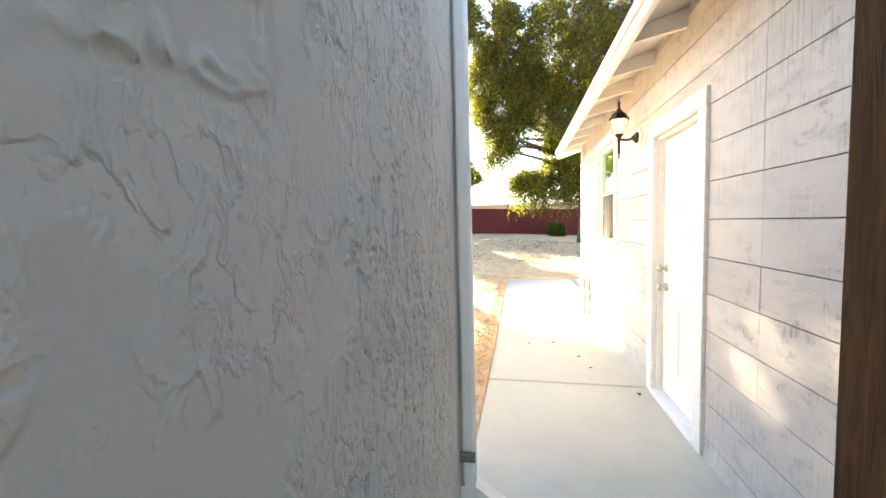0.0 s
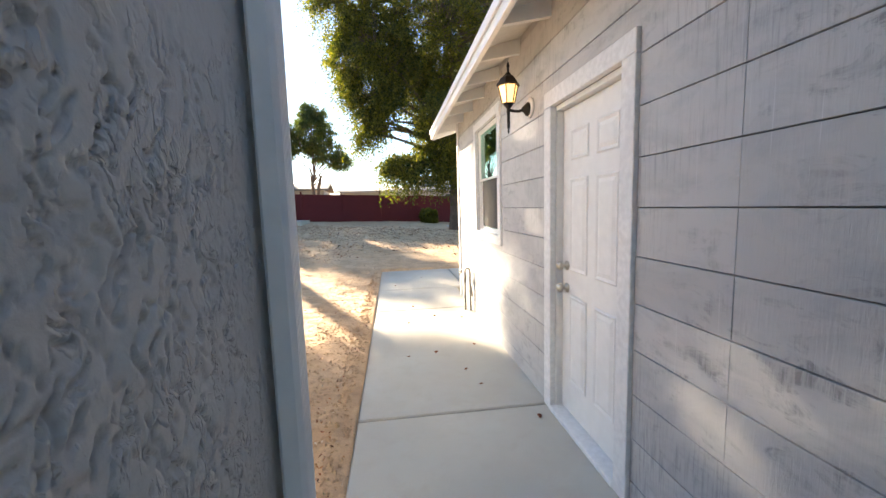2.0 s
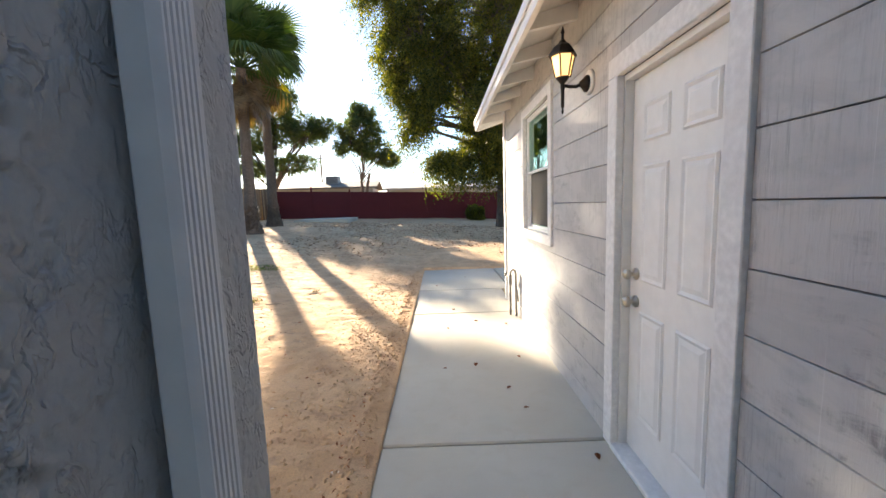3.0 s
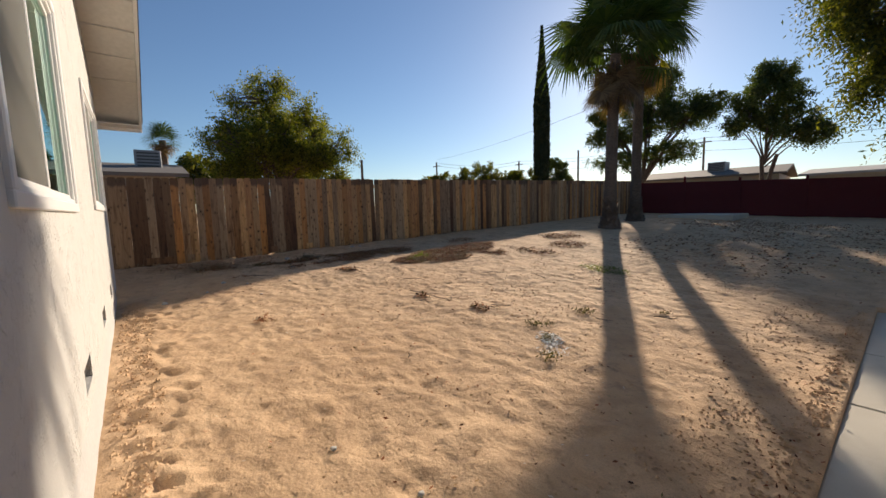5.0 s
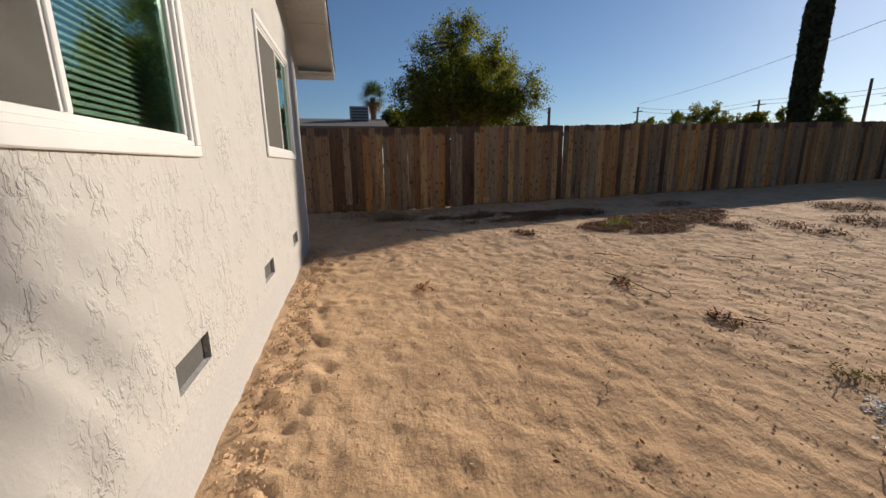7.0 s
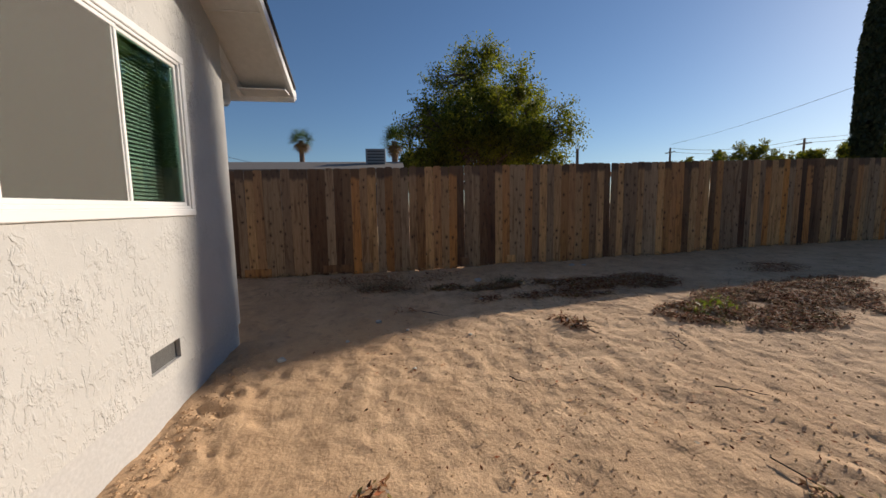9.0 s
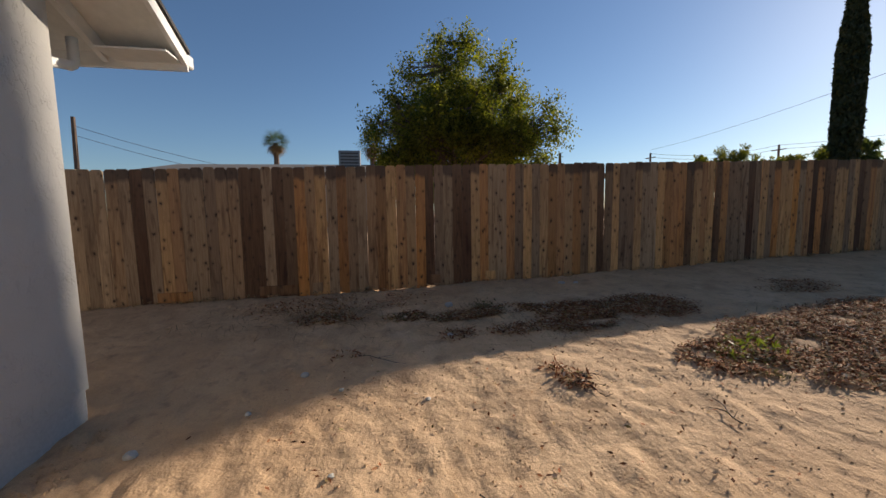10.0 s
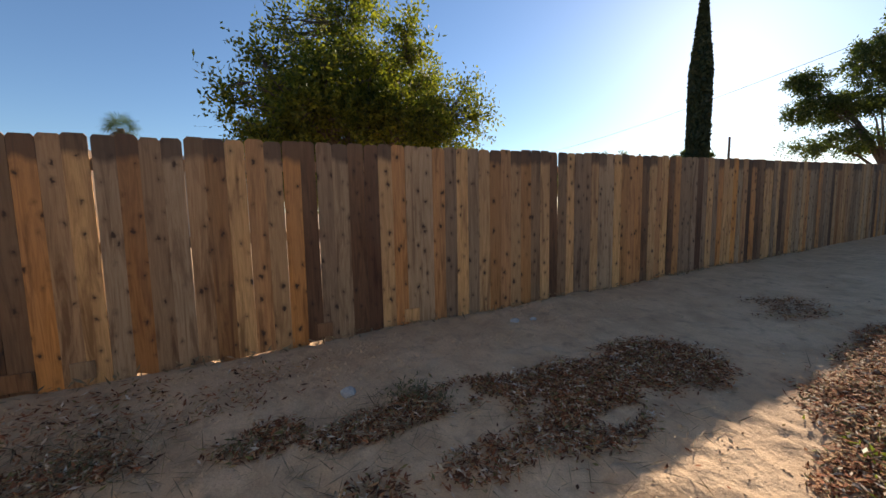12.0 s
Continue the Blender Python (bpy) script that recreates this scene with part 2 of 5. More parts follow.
def glass_material(name, tint, gloss=0.08):
    m, nt, b = material(name, 0.05)
    clear = nt.nodes.new("ShaderNodeBsdfTransparent")
    clear.inputs[0].default_value = (*tint, 1)
    shine = nt.nodes.new("ShaderNodeBsdfGlossy")
    shine.inputs["Roughness"].default_value = 0.02
    shine.inputs["Color"].default_value = (0.72, 0.95, 0.88, 1)
    facing = nt.nodes.new("ShaderNodeLayerWeight").outputs["Facing"]
    rim = maths(nt, "MULTIPLY", maths(nt, "POWER", facing, 4.0), 0.85)
    s = nt.nodes.new("ShaderNodeMixShader")
    nt.links.new(maths(nt, "ADD", rim, gloss), s.inputs[0])
    nt.links.new(clear.outputs[0], s.inputs[1])
    nt.links.new(shine.outputs[0], s.inputs[2])
    nt.links.new(s.outputs[0], nt.nodes["Material Output"].inputs[0])
    return m


def screen_material():
    m, nt, b = material("insect_screen", 0.8)
    b.inputs["Base Color"].default_value = (0.085, 0.08, 0.07, 1)
    clear = nt.nodes.new("ShaderNodeBsdfTransparent")
    s = node(nt, "ShaderNodeMixShader", Fac=0.74)
    nt.links.new(clear.outputs[0], s.inputs[1])
    nt.links.new(b.outputs[0], s.inputs[2])
    nt.links.new(s.outputs[0], nt.nodes["Material Output"].inputs[0])
    return m


def wood_material(name, color, dark, scale=(6, 6, 1.0)):
    m, nt, b = material(name, 0.85)
    g = noise_tex(nt, coords(nt, scale), 4, 6, 0.65, 0.8)
    big = noise_tex(nt, coords(nt), 1.5, 3)
    c = mix(nt, ramp(nt, g, [(0.35, 0.0), (0.65, 1.0)]), dark, color)
    c = mix(nt, ramp(nt, big, [(0.4, 0.0), (0.7, 0.5)]), c, dark)
    nt.links.new(c, b.inputs["Base Color"])
    bump(nt, b, g, 0.7, 0.02)
    return m


STUCCO, SIDING, CONCRETE, DIRT, CEDAR = stucco_material(), siding_material(), concrete_material(), dirt_material(), cedar_material()
FOOTING = plain("painted_footing", (0.52, 0.515, 0.505), 0.85, grain=40, amount=0.15, relief=0.5)
VENT_SCREEN = plain("painted_mesh_screen", (0.15, 0.147, 0.142), 0.9, grain=220, amount=0.5, relief=0.8)
WHITE = plain("white_paint", (0.78, 0.78, 0.77), 0.45, grain=14, amount=0.10)
WORN_WHITE = plain("worn_white_paint", (0.79, 0.79, 0.79), 0.6, grain=30, amount=0.2, relief=0.4)
VINYL = plain("white_vinyl", (0.80, 0.80, 0.79), 0.35, grain=8, amount=0.04, relief=0.03)
SOFFIT = plain("soffit_paint", (0.68, 0.67, 0.64), 0.7, grain=18, amount=0.12)
DARK = plain("dark_backing", (0.10, 0.10, 0.10), 0.9)
BACKING = plain("grey_backing", (0.22, 0.22, 0.225), 0.9)
ROOM = plain("room_paint", (0.35, 0.34, 0.31), 0.9)
SHINGLE = plain("asphalt_shingle", (0.10, 0.095, 0.09), 0.95, grain=60, amount=0.5, relief=0.8)
BLACK_METAL = plain("bronze_black_metal", (0.022, 0.018, 0.016), 0.4, 0.6)
BRASS = plain("satin_nickel", (0.55, 0.50, 0.42), 0.3, 1.0)
GALV = plain("galvanised_pipe", (0.35, 0.33, 0.30), 0.5, 0.7, grain=60, amount=0.4)
RED = wood_material("dark_red_paint", (0.115, 0.011, 0.015), (0.085, 0.008, 0.011), (2, 2, 18))
POST_WOOD = wood_material("brown_wood_post", (0.30, 0.13, 0.05), (0.15, 0.065, 0.027), (25, 25, 2))
BARK = wood_material("bark", (0.16, 0.12, 0.09), (0.05, 0.036, 0.027), (6, 6, 1.2))
PALM_BARK = wood_material("palm_bark", (0.20, 0.145, 0.105), (0.06, 0.042, 0.032), (3, 3, 14))
GREEN = leaf_material("tree_leaves", (0.032, 0.05, 0.013), (0.21, 0.20, 0.036), 0.55)
GREEN_DARK = leaf_material("shade_tree_leaves", (0.017, 0.033, 0.010), (0.165, 0.15, 0.028), 0.55)
GREEN_FAR = leaf_material("thin_tree_leaves", (0.035, 0.055, 0.02), (0.10, 0.12, 0.045))
CYPRESS = leaf_material("cypress_leaves", (0.018, 0.03, 0.014), (0.05, 0.06, 0.025), 0.15)
PALM_GREEN = leaf_material("palm_leaves", (0.03, 0.06, 0.018), (0.075, 0.11, 0.03), 0.35)
PALM_DEAD = leaf_material("dead_palm_leaves", (0.10, 0.062, 0.036), (0.20, 0.13, 0.075), 0.25)
PALM_YELLOW = leaf_material("yellow_palm_leaf", (0.45, 0.40, 0.03), (0.6, 0.5, 0.06), 0.5)
LITTER = litter_material()
STRAW = leaf_material("straw", (0.20, 0.14, 0.08), (0.36, 0.27, 0.16), 0.05, 0.95)
WEED = leaf_material("weeds", (0.09, 0.11, 0.03), (0.22, 0.24, 0.06), 0.4)
DRY_WEED = leaf_material("half_dry_weeds", (0.10, 0.085, 0.04), (0.20, 0.165, 0.085), 0.25)
STONE = plain("pale_stone", (0.55, 0.53, 0.49), 0.9, grain=40, amount=0.3, relief=0.6)
PLASTER = plain("white_plaster", (0.80, 0.79, 0.76), 0.9, grain=60, amount=0.1, relief=0.3)
GLASS = glass_material("green_tinted_glass", (0.55, 0.74, 0.66), 0.20)
SCREEN = screen_material()
BLIND = plain("blind_slats", (0.62, 0.61, 0.57), 0.5, grain=6, amount=0.05, relief=0.02)


def lamp_glass_material():
    m, nt, b = material("lit_frosted_glass", 0.3)
    b.inputs["Base Color"].default_value = (0.85, 0.75, 0.55, 1)
    b.inputs["Emission Color"].default_value = (1.0, 0.55, 0.18, 1)
    b.inputs["Emission Strength"].default_value = 0.5
    return m


LAMP_GLASS = lamp_glass_material()


# ---- building blocks ----
def put_mesh(name, bm, mat, parent=None, label="", smooth=False):
    me = bpy.data.meshes.new(name)
    bmesh.ops.recalc_face_normals(bm, faces=bm.faces)
    bm.to_mesh(me)
    bm.free()
    me.materials.append(mat)
    if smooth:
        me.shade_smooth()
    ob = new(name, me)
    if parent:
        ob.parent = parent
    if label:
        ob["label"] = label
    return ob


def part(name, bm, mat, parent, label="", smooth=False):
    return put_mesh(name, bm, mat, parent, label, smooth)


def thing(name, at, label, category, group="", kind=""):
    ob = new(name)
    ob.empty_display_size = 0.1
    ob.matrix_world = Matrix.Translation(at) if not isinstance(at, Matrix) else at
    return tagged(ob, label, category, group, kind)


def box(bm, x0, x1, y0, y1, z0, z1, bevel=0.0):
    vs = [bm.verts.new((x, y, z)) for x in (x0, x1) for y in (y0, y1) for z in (z0, z1)]
    fs = [bm.faces.new([vs[i] for i in q]) for q in ((0, 1, 3, 2), (4, 6, 7, 5), (0, 4, 5, 1), (2, 3, 7, 6), (0, 2, 6, 4), (1, 5, 7, 3))]
    if bevel:
        es = list({e for f in fs for e in f.edges})
        bmesh.ops.bevel(bm, geom=es, offset=bevel, segments=1, affect="EDGES", profile=0.5)
    return vs


def boxed(*args, bevel=0.0):
    bm = bmesh.new()
    box(bm, *args, bevel=bevel)
    return bm


def prism(bm, pts, a0, a1, axis="y"):
    """A polygon of (u, v) pairs, drawn out from a0 to a1 along an axis."""
    def at(u, v, a):
        return (u, a, v) if axis == "y" else (a, u, v) if axis == "x" else (u, v, a)
    lo, hi = [bm.verts.new(at(u, v, a0)) for u, v in pts], [bm.verts.new(at(u, v, a1)) for u, v in pts]
    n = len(pts)
    bm.faces.new(lo)
    bm.faces.new(hi[::-1])
    for i in range(n):
        bm.faces.new((lo[i], hi[i], hi[(i + 1) % n], lo[(i + 1) % n]))


def prismed(*args, **kw):
    bm = bmesh.new()
    prism(bm, *args, **kw)
    return bm


def tube(bm, pts, radii, seg=8, caps=True):
    """A round limb along points."""
    rings = []
    for i, p in enumerate(pts):
        p = Vector(p)
        d = (Vector(pts[min(i + 1, len(pts) - 1)]) - Vector(pts[max(i - 1, 0)])).normalized()
        a = d.cross(Vector((0, 1, 0)) if abs(d.y) < 0.9 else Vector((1, 0, 0))).normalized()
        b = d.cross(a)
        r = radii[i] if isinstance(radii, (list, tuple)) else radii
        rings.append([bm.verts.new(p + (a * math.cos(2 * math.pi * k / seg) + b * math.sin(2 * math.pi * k / seg)) * r) for k in range(seg)])
    for u, v in zip(rings, rings[1:]):
        for k in range(seg):
            bm.faces.new((u[k], u[(k + 1) % seg], v[(k + 1) % seg], v[k]))
    if caps:
        bm.faces.new(rings[0])
        bm.faces.new(rings[-1][::-1])


def tubed(*args, **kw):
    bm = bmesh.new()
    tube(bm, *args, **kw)
    return bm


def lathe(bm, profile, seg=16, at=(0, 0, 0)):
    """Turns (radius, z) pairs round the vertical."""
    rings = [[bm.verts.new((at[0] + r * math.cos(2 * math.pi * k / seg), at[1] + r * math.sin(2 * math.pi * k / seg), at[2] + z)) for k in range(seg)] for r, z in profile]
    for u, v in zip(rings, rings[1:]):
        for k in range(seg):
            bm.faces.new((u[k], u[(k + 1) % seg], v[(k + 1) % seg], v[k]))
    bm.faces.new(rings[0][::-1])
    bm.faces.new(rings[-1])


def quads(name, verts, mat, parent=None):
    """Many loose quads (leaves) from an array of n x 4 x 3 places."""
    n = len(verts)
    me = bpy.data.meshes.new(name)
    me.vertices.add(n * 4)
    me.vertices.foreach_set("co", verts.reshape(-1).astype(np.float32))
    me.loops.add(n * 4)
    me.loops.foreach_set("vertex_index", np.arange(n * 4, dtype=np.int32))
    me.polygons.add(n)
    me.polygons.foreach_set("loop_start", np.arange(0, n * 4, 4, dtype=np.int32))
    me.update(calc_edges=True)
    me.materials.append(mat)
    ob = new(name, me)
    if parent:
        ob.parent = parent
    return ob


def leaf_quads(centres, length, width, droop=0.0, flat=0.0):
    """Leaf-shaped rhombs with random turns round the centres."""
    n = len(centres)
    d = rng.normal(size=(n, 3))
    d[:, 2] = d[:, 2] * (1 - flat) - droop
    d /= np.linalg.norm(d, axis=1)[:, None]
    s = rng.normal(size=(n, 3))
    s[:, 2] *= 1 - flat
    s = np.cross(d, s) if flat == 0 else np.cross(d, np.array([[0, 0, 1.0]]) + 0.35 * s)
    s /= np.linalg.norm(s, axis=1)[:, None] + 1e-9
    k = rng.uniform(0.6, 1.3, (n, 1))
    L, W = d * length * k / 2, s * width * k / 2
    return np.stack([centres - L, centres + W - L * 0.1, centres + L, centres - W - L * 0.1], axis=1)


# ---- the lie of the land ----
HEIGHTS = [(-9.9, 1, .47), (-9.9, 5, .52), (-9.9, 10, .66), (-9.9, 15, .78), (-9.9, 24, .93), (-7.2, 1.97, .25), (-5, 1.97, .16), (-2.4, 1.97, .13), (-.5, 3, -.02), (-.5, 6, -.02), (-.5, 9, -.02),
           (1, 12, .15), (3, 18, .42), (.9, 24, .66), (3.3, 24, .50), (-7.7, 24, .91), (-6.7, 14.9, .66), (-7.5, 8.6, .49), (-6.8, 5.6, .39), (-3, 6, .2), (-2.5, 4, .13), (-5.2, 3.85, .25), (-9.9, -3, .45), (-3, 15, .5), (-.5, -2, -.03), (6, 10, .1)]
HP = np.array(HEIGHTS)
PLANE = np.linalg.lstsq(np.c_[HP[:, :2], np.ones(len(HP))], HP[:, 2], rcond=None)[0]
REST = HP[:, 2] - np.c_[HP[:, :2], np.ones(len(HP))] @ PLANE


def lie(x, y):
    """Smooth height of the ground."""
    x, y = np.clip(np.atleast_1d(np.asarray(x, float)), -14, 6), np.clip(np.atleast_1d(np.asarray(y, float)), -4, 26)
    w = np.exp(-((x[..., None] - HP[:, 0]) ** 2 + (y[..., None] - HP[:, 1]) ** 2) / (2 * 1.5 ** 2))
    return PLANE[0] * x + PLANE[1] * y + PLANE[2] + (w * REST).sum(-1) / (w.sum(-1) + 0.25)


LATTICE = rng.random((256, 256))


def value_noise(x, y, size):
    x, y = np.asarray(x, float) / size + 500, np.asarray(y, float) / size + 500
    i, j = np.floor(x).astype(int), np.floor(y).astype(int)
    u, v = x - i, y - j
    u, v = u * u * (3 - 2 * u), v * v * (3 - 2 * v)
    g = lambda a, b: LATTICE[a % 256, b % 256]
    return (g(i, j) * (1 - u) + g(i + 1, j) * u) * (1 - v) + (g(i, j + 1) * (1 - u) + g(i + 1, j + 1) * u) * v - 0.5


PRINTS = [(rng.uniform(-9.0, -0.9), rng.uniform(2.1, 11.5), rng.uniform(0.035, 0.085), rng.uniform(0.003, 0.008), rng.uniform(-0.5, 0.5)) for _ in range(2600)]
PRINTS += [(rng.uniform(-7.0, -0.9), 2.05 + abs(rng.normal(0, 0.22)), rng.uniform(0.04, 0.10), rng.uniform(0.010, 0.024), rng.uniform(0, 3.14)) for _ in range(260)]


def ground_z(x, y):
    x, y = np.atleast_1d(np.asarray(x, float)), np.atleast_1d(np.asarray(y, float))
    z = lie(x, y)
    calm = np.clip((-0.38 - x) / 0.5, 0, 1)
    calm = np.where(y > 9.8, 1, calm)
    rough = 0.035 * value_noise(x, y, 1.1) + 0.016 * value_noise(x + 3 * value_noise(x, y, .7), y, 0.37) + 0.020 * value_noise(x * 0.85, y + 0.5 * value_noise(x, y, 0.5), 0.14) + 0.013 * value_noise(x + 0.2 * value_noise(x, y, 0.2), y + 5, 0.075)
    z = z + rough * (0.35 + 0.65 * calm) + 0.012 * np.abs(value_noise(x, y, 0.10))
    for px, py, pr, pd, pa in PRINTS:
        near = (np.abs(x - px) < 3.2 * pr) & (np.abs(y - py) < 3.2 * pr)
        if near.any():
            u = ((x[near] - px) * math.cos(pa) + (y[near] - py) * math.sin(pa)) / pr
            v = (-(x[near] - px) * math.sin(pa) + (y[near] - py) * math.cos(pa)) / (pr * 0.5)
            q = u * u + v * v
            z[near] += pd * (0.5 * q * np.exp(-q * 0.55) - np.exp(-q * 1.1)) * calm[near]
    bank = np.exp(-((x + 0.47) / 0.09) ** 2) * (y < 9.5) * 0.03 * (0.4 + 1.6 * np.abs(value_noise(x, y, 0.16)))
    z = z + bank
    slab = (x > -0.345) & (y < 9.6) & (x < 6)
    return np.where(slab, np.minimum(z, -0.09), z)


def spread(lo, hi, step, reach):
    core = np.arange(lo, hi + 1e-6, step)
    out, d, p = [], step, 0.0
    while p < reach:
        d *= 1.35
        p += d
        out.append(p)
    out = np.array(out)
    return np.r_[lo - out[::-1], core, hi + out]


def make_ground():
    xs = np.sort(np.r_[spread(-10.2, -0.3, 0.034, 1600), -0.352, -0.34])
    ys = spread(1.8, 12.0, 0.034, 1600)
    X, Y = np.meshgrid(xs, ys, indexing="ij")
    Z = ground_z(X.ravel(), Y.ravel())
    n, k = len(xs), len(ys)
    idx = np.arange(n * k).reshape(n, k)
    f = np.stack([idx[:-1, :-1], idx[1:, :-1], idx[1:, 1:], idx[:-1, 1:]], -1).reshape(-1, 4)
    me = bpy.data.meshes.new("ground")
    me.vertices.add(n * k)
    me.vertices.foreach_set("co", np.c_[X.ravel(), Y.ravel(), Z].ravel().astype(np.float32))
    me.loops.add(f.size)
    me.loops.foreach_set("vertex_index", f.ravel().astype(np.int32))
    me.polygons.add(len(f))
    me.polygons.foreach_set("loop_start", np.arange(0, f.size, 4, dtype=np.int32))
    me.update(calc_edges=True)
    me.materials.append(DIRT)
    me.shade_smooth()
    return tagged(new("ground", me), "bare sandy dirt yard with footprints and tyre marks", "ground", kind="structure")


make_ground()


# ---- concrete walk ----
def make_walk():
    walk_ob = tagged(new("pavement"), "pale concrete walkway beside the garage", "pavement", kind="structure")
    edges = [-4.0, -1.9, 0.75, 3.32, 6.14, 7.55, 9.62]
    for a, b in zip(edges, edges[1:]):
        part("slab", boxed(-0.35, 1.06 if b < 7.7 else 1.20, a + 0.009, b - 0.009, -0.12, 0.0, bevel=0.010), CONCRETE, walk_ob)
    bm = bmesh.new()
    prism(bm, [(1.222, 7.56), (1.222, 9.61), (3.2, 9.61), (3.2, 7.56)], -0.12, 0.0, axis="z")
    part("slab", bm, CONCRETE, walk_ob)
    pad = boxed(2.75, 5.5, 17.6, 20.8, 0.2, 0.46, bevel=0.01)
    part("slab", pad, CONCRETE, walk_ob)
    part("slab", boxed(-7.4, -4.6, 20.6, 22.8, 0.6, 0.93, bevel=0.01), CONCRETE, walk_ob)


make_walk()

# ---- garage ----
GX, GY0, GY1 = 1.03, -4.0, 6.86
G_HOLES = [(2.345, 3.34, -0.2, 2.2), (4.455, 5.62, 1.055, 2.46), (0.24, 1.362, 1.335, 2.56)]


def cut_rect(y0, y1, z0, z1, holes):
    """What is left of a rectangle after the holes are taken out, as rectangles."""
    rects = [(y0, y1, z0, z1)]
    for a, b, c, d in holes:
        left = []
        for p, q, r, s in rects:
            if b <= p or a >= q or d <= r or c >= s:
                left.append((p, q, r, s))
                continue
            if a > p:
                left.append((p, a, r, s))
            if b < q:
                left.append((b, q, r, s))
            if c > r:
                left.append((max(p, a), min(q, b), r, c))
            if d < s:
                left.append((max(p, a), min(q, b), d, s))
        rects = left
    return rects


def window_frame_parts(win, side, u0, u1, z0, z1, face, into, split, upright, sunk=0.034):
    """A vinyl window in a wall: frame, two sashes with panes. side: the axis along which it runs ('x' or 'y'); into: the way indoors."""
    def slab(name, a, b, c, d, near, far, mat, parent, bevel=0.003):
        n, f = sorted((face + into * near, face + into * far))
        bm = boxed(a, b, n, f, c, d, bevel=bevel) if side == "x" else boxed(n, f, a, b, c, d, bevel=bevel)
        return part(name, bm, mat, parent)
    t, sw = 0.022, 0.026
    slab("frame_rail", u0, u1, z0, z0 + t, 0.0, 0.06, VINYL, win)
    slab("frame_rail", u0, u1, z1 - t, z1, 0.0, 0.06, VINYL, win)
    slab("frame_stile", u0, u0 + t, z0 + t, z1 - t, 0.0, 0.06, VINYL, win)
    slab("frame_stile", u1 - t, u1, z0 + t, z1 - t, 0.0, 0.06, VINYL, win)
    a0, a1, b0, b1 = u0 + t, u1 - t, z0 + t, z1 - t
    if upright:                                   # two sashes side by side
        cells = [(a0, split + 0.02, b0, b1, sunk), (split - 0.02, a1, b0, b1, 0.008)]
    else:                                         # one above the other
        cells = [(a0, a1, b0, split + 0.02, sunk), (a0, a1, split - 0.02, b1, 0.008)]
    for a, b, c, d, deep in cells:
        sash = slab("sash", a, b, c, c + sw, deep, deep + 0.024, VINYL, win)
        slab("sash_rail", a, b, d - sw, d, deep, deep + 0.024, VINYL, sash)
        slab("sash_stile", a, a + sw, c + sw, d - sw, deep, deep + 0.024, VINYL, sash)
        slab("sash_stile", b - sw, b, c + sw, d - sw, deep, deep + 0.024, VINYL, sash)
        pane = slab("pane", a + sw, b - sw, c + sw, d - sw, deep + 0.012, deep + 0.018, GLASS, win, 0.0)
        pane.visible_shadow = False
    return cells


def make_garage_wall():
    wall = tagged(new("wall_east"), "light grey painted horizontal board siding of the garage, stained", "wall", kind="structure")
    bm = bmesh.new()
    for p, q, r, s in cut_rect(GY0, GY1 - 0.005, -0.1, 2.79, [(a + 0.09, b - 0.09, c - 0.1 if c < 0 else c + 0.09, d - 0.09) for a, b, c, d in G_HOLES]):
        box(bm, GX + 0.019, GX + 0.14, p, q, r, s)
    part("backing", bm, BACKING, wall)
    pitch, k = 0.2178, 0
    z = -0.090
    while z < 2.77:
        joints = [GY0, -0.6, 1.84, GY1] if k % 2 else [GY0, -0.6, 1.84, 4.28, GY1]
        for a, b in zip(joints, joints[1:]):
            for p, q, r, s in cut_rect(a + (0.0012 if k == 6 else 0.0), b - (0.0012 if k == 6 else 0.0), z + 0.0025, min(z + pitch - 0.0025, 2.79), G_HOLES):
                if q - p > 0.02 and s - r > 0.01:
                    part("plank", boxed(GX + rng.uniform(0, 0.002), GX + 0.018, p, q, r, s, bevel=0.0014 if s - r > 0.05 else 0.0), SIDING, wall)
        z += pitch
        k += 1
    part("corner_board", boxed(GX - 0.018, GX + 0.07, GY1, GY1 + 0.02, 0.0, 2.79, bevel=0.003), WHITE, wall)
    part("corner_board", boxed(GX - 0.018, GX - 0.001, GY1 - 0.075, GY1 - 0.001, 0.0, 2.79, bevel=0.003), WORN_WHITE, wall)
    back = bmesh.new()
    prism(back, [(GX + 0.02, -0.1), (6.2, -0.1), (6.2, 2.9), (3.6, 3.62), (GX + 0.02, 2.79)], GY1 - 0.14, GY1 - 0.002)
    tagged(put_mesh("wall_garage_gable", back, SIDING), "grey painted gable wall of the garage", "wall", kind="structure")
    tagged(put_mesh("wall_garage_far", boxed(6.06, 6.2, GY0, GY1 - 0.15, -0.1, 2.9), SIDING), "grey painted back wall of the garage", "wall", kind="structure")
    south = prismed([(GX + 0.02, -0.1), (6.2, -0.1), (6.2, 2.9), (3.6, 3.62), (GX + 0.02, 2.79)], GY0 - 0.14, GY0 - 0.002)
    tagged(put_mesh("wall_garage_south", south, SIDING), "grey painted end wall of the garage", "wall", kind="structure")
    tagged(put_mesh("floor_garage", boxed(GX + 0.15, 6.05, GY0, GY1 - 0.15, -0.08, 0.02), CONCRETE), "plain concrete garage floor", "floor", kind="structure")
    tagged(put_mesh("wall_garage_room", boxed(2.6, 2.7, GY0, GY1 - 0.2, 0.02, 2.7), ROOM), "plain inner wall of the garage", "wall", kind="structure")


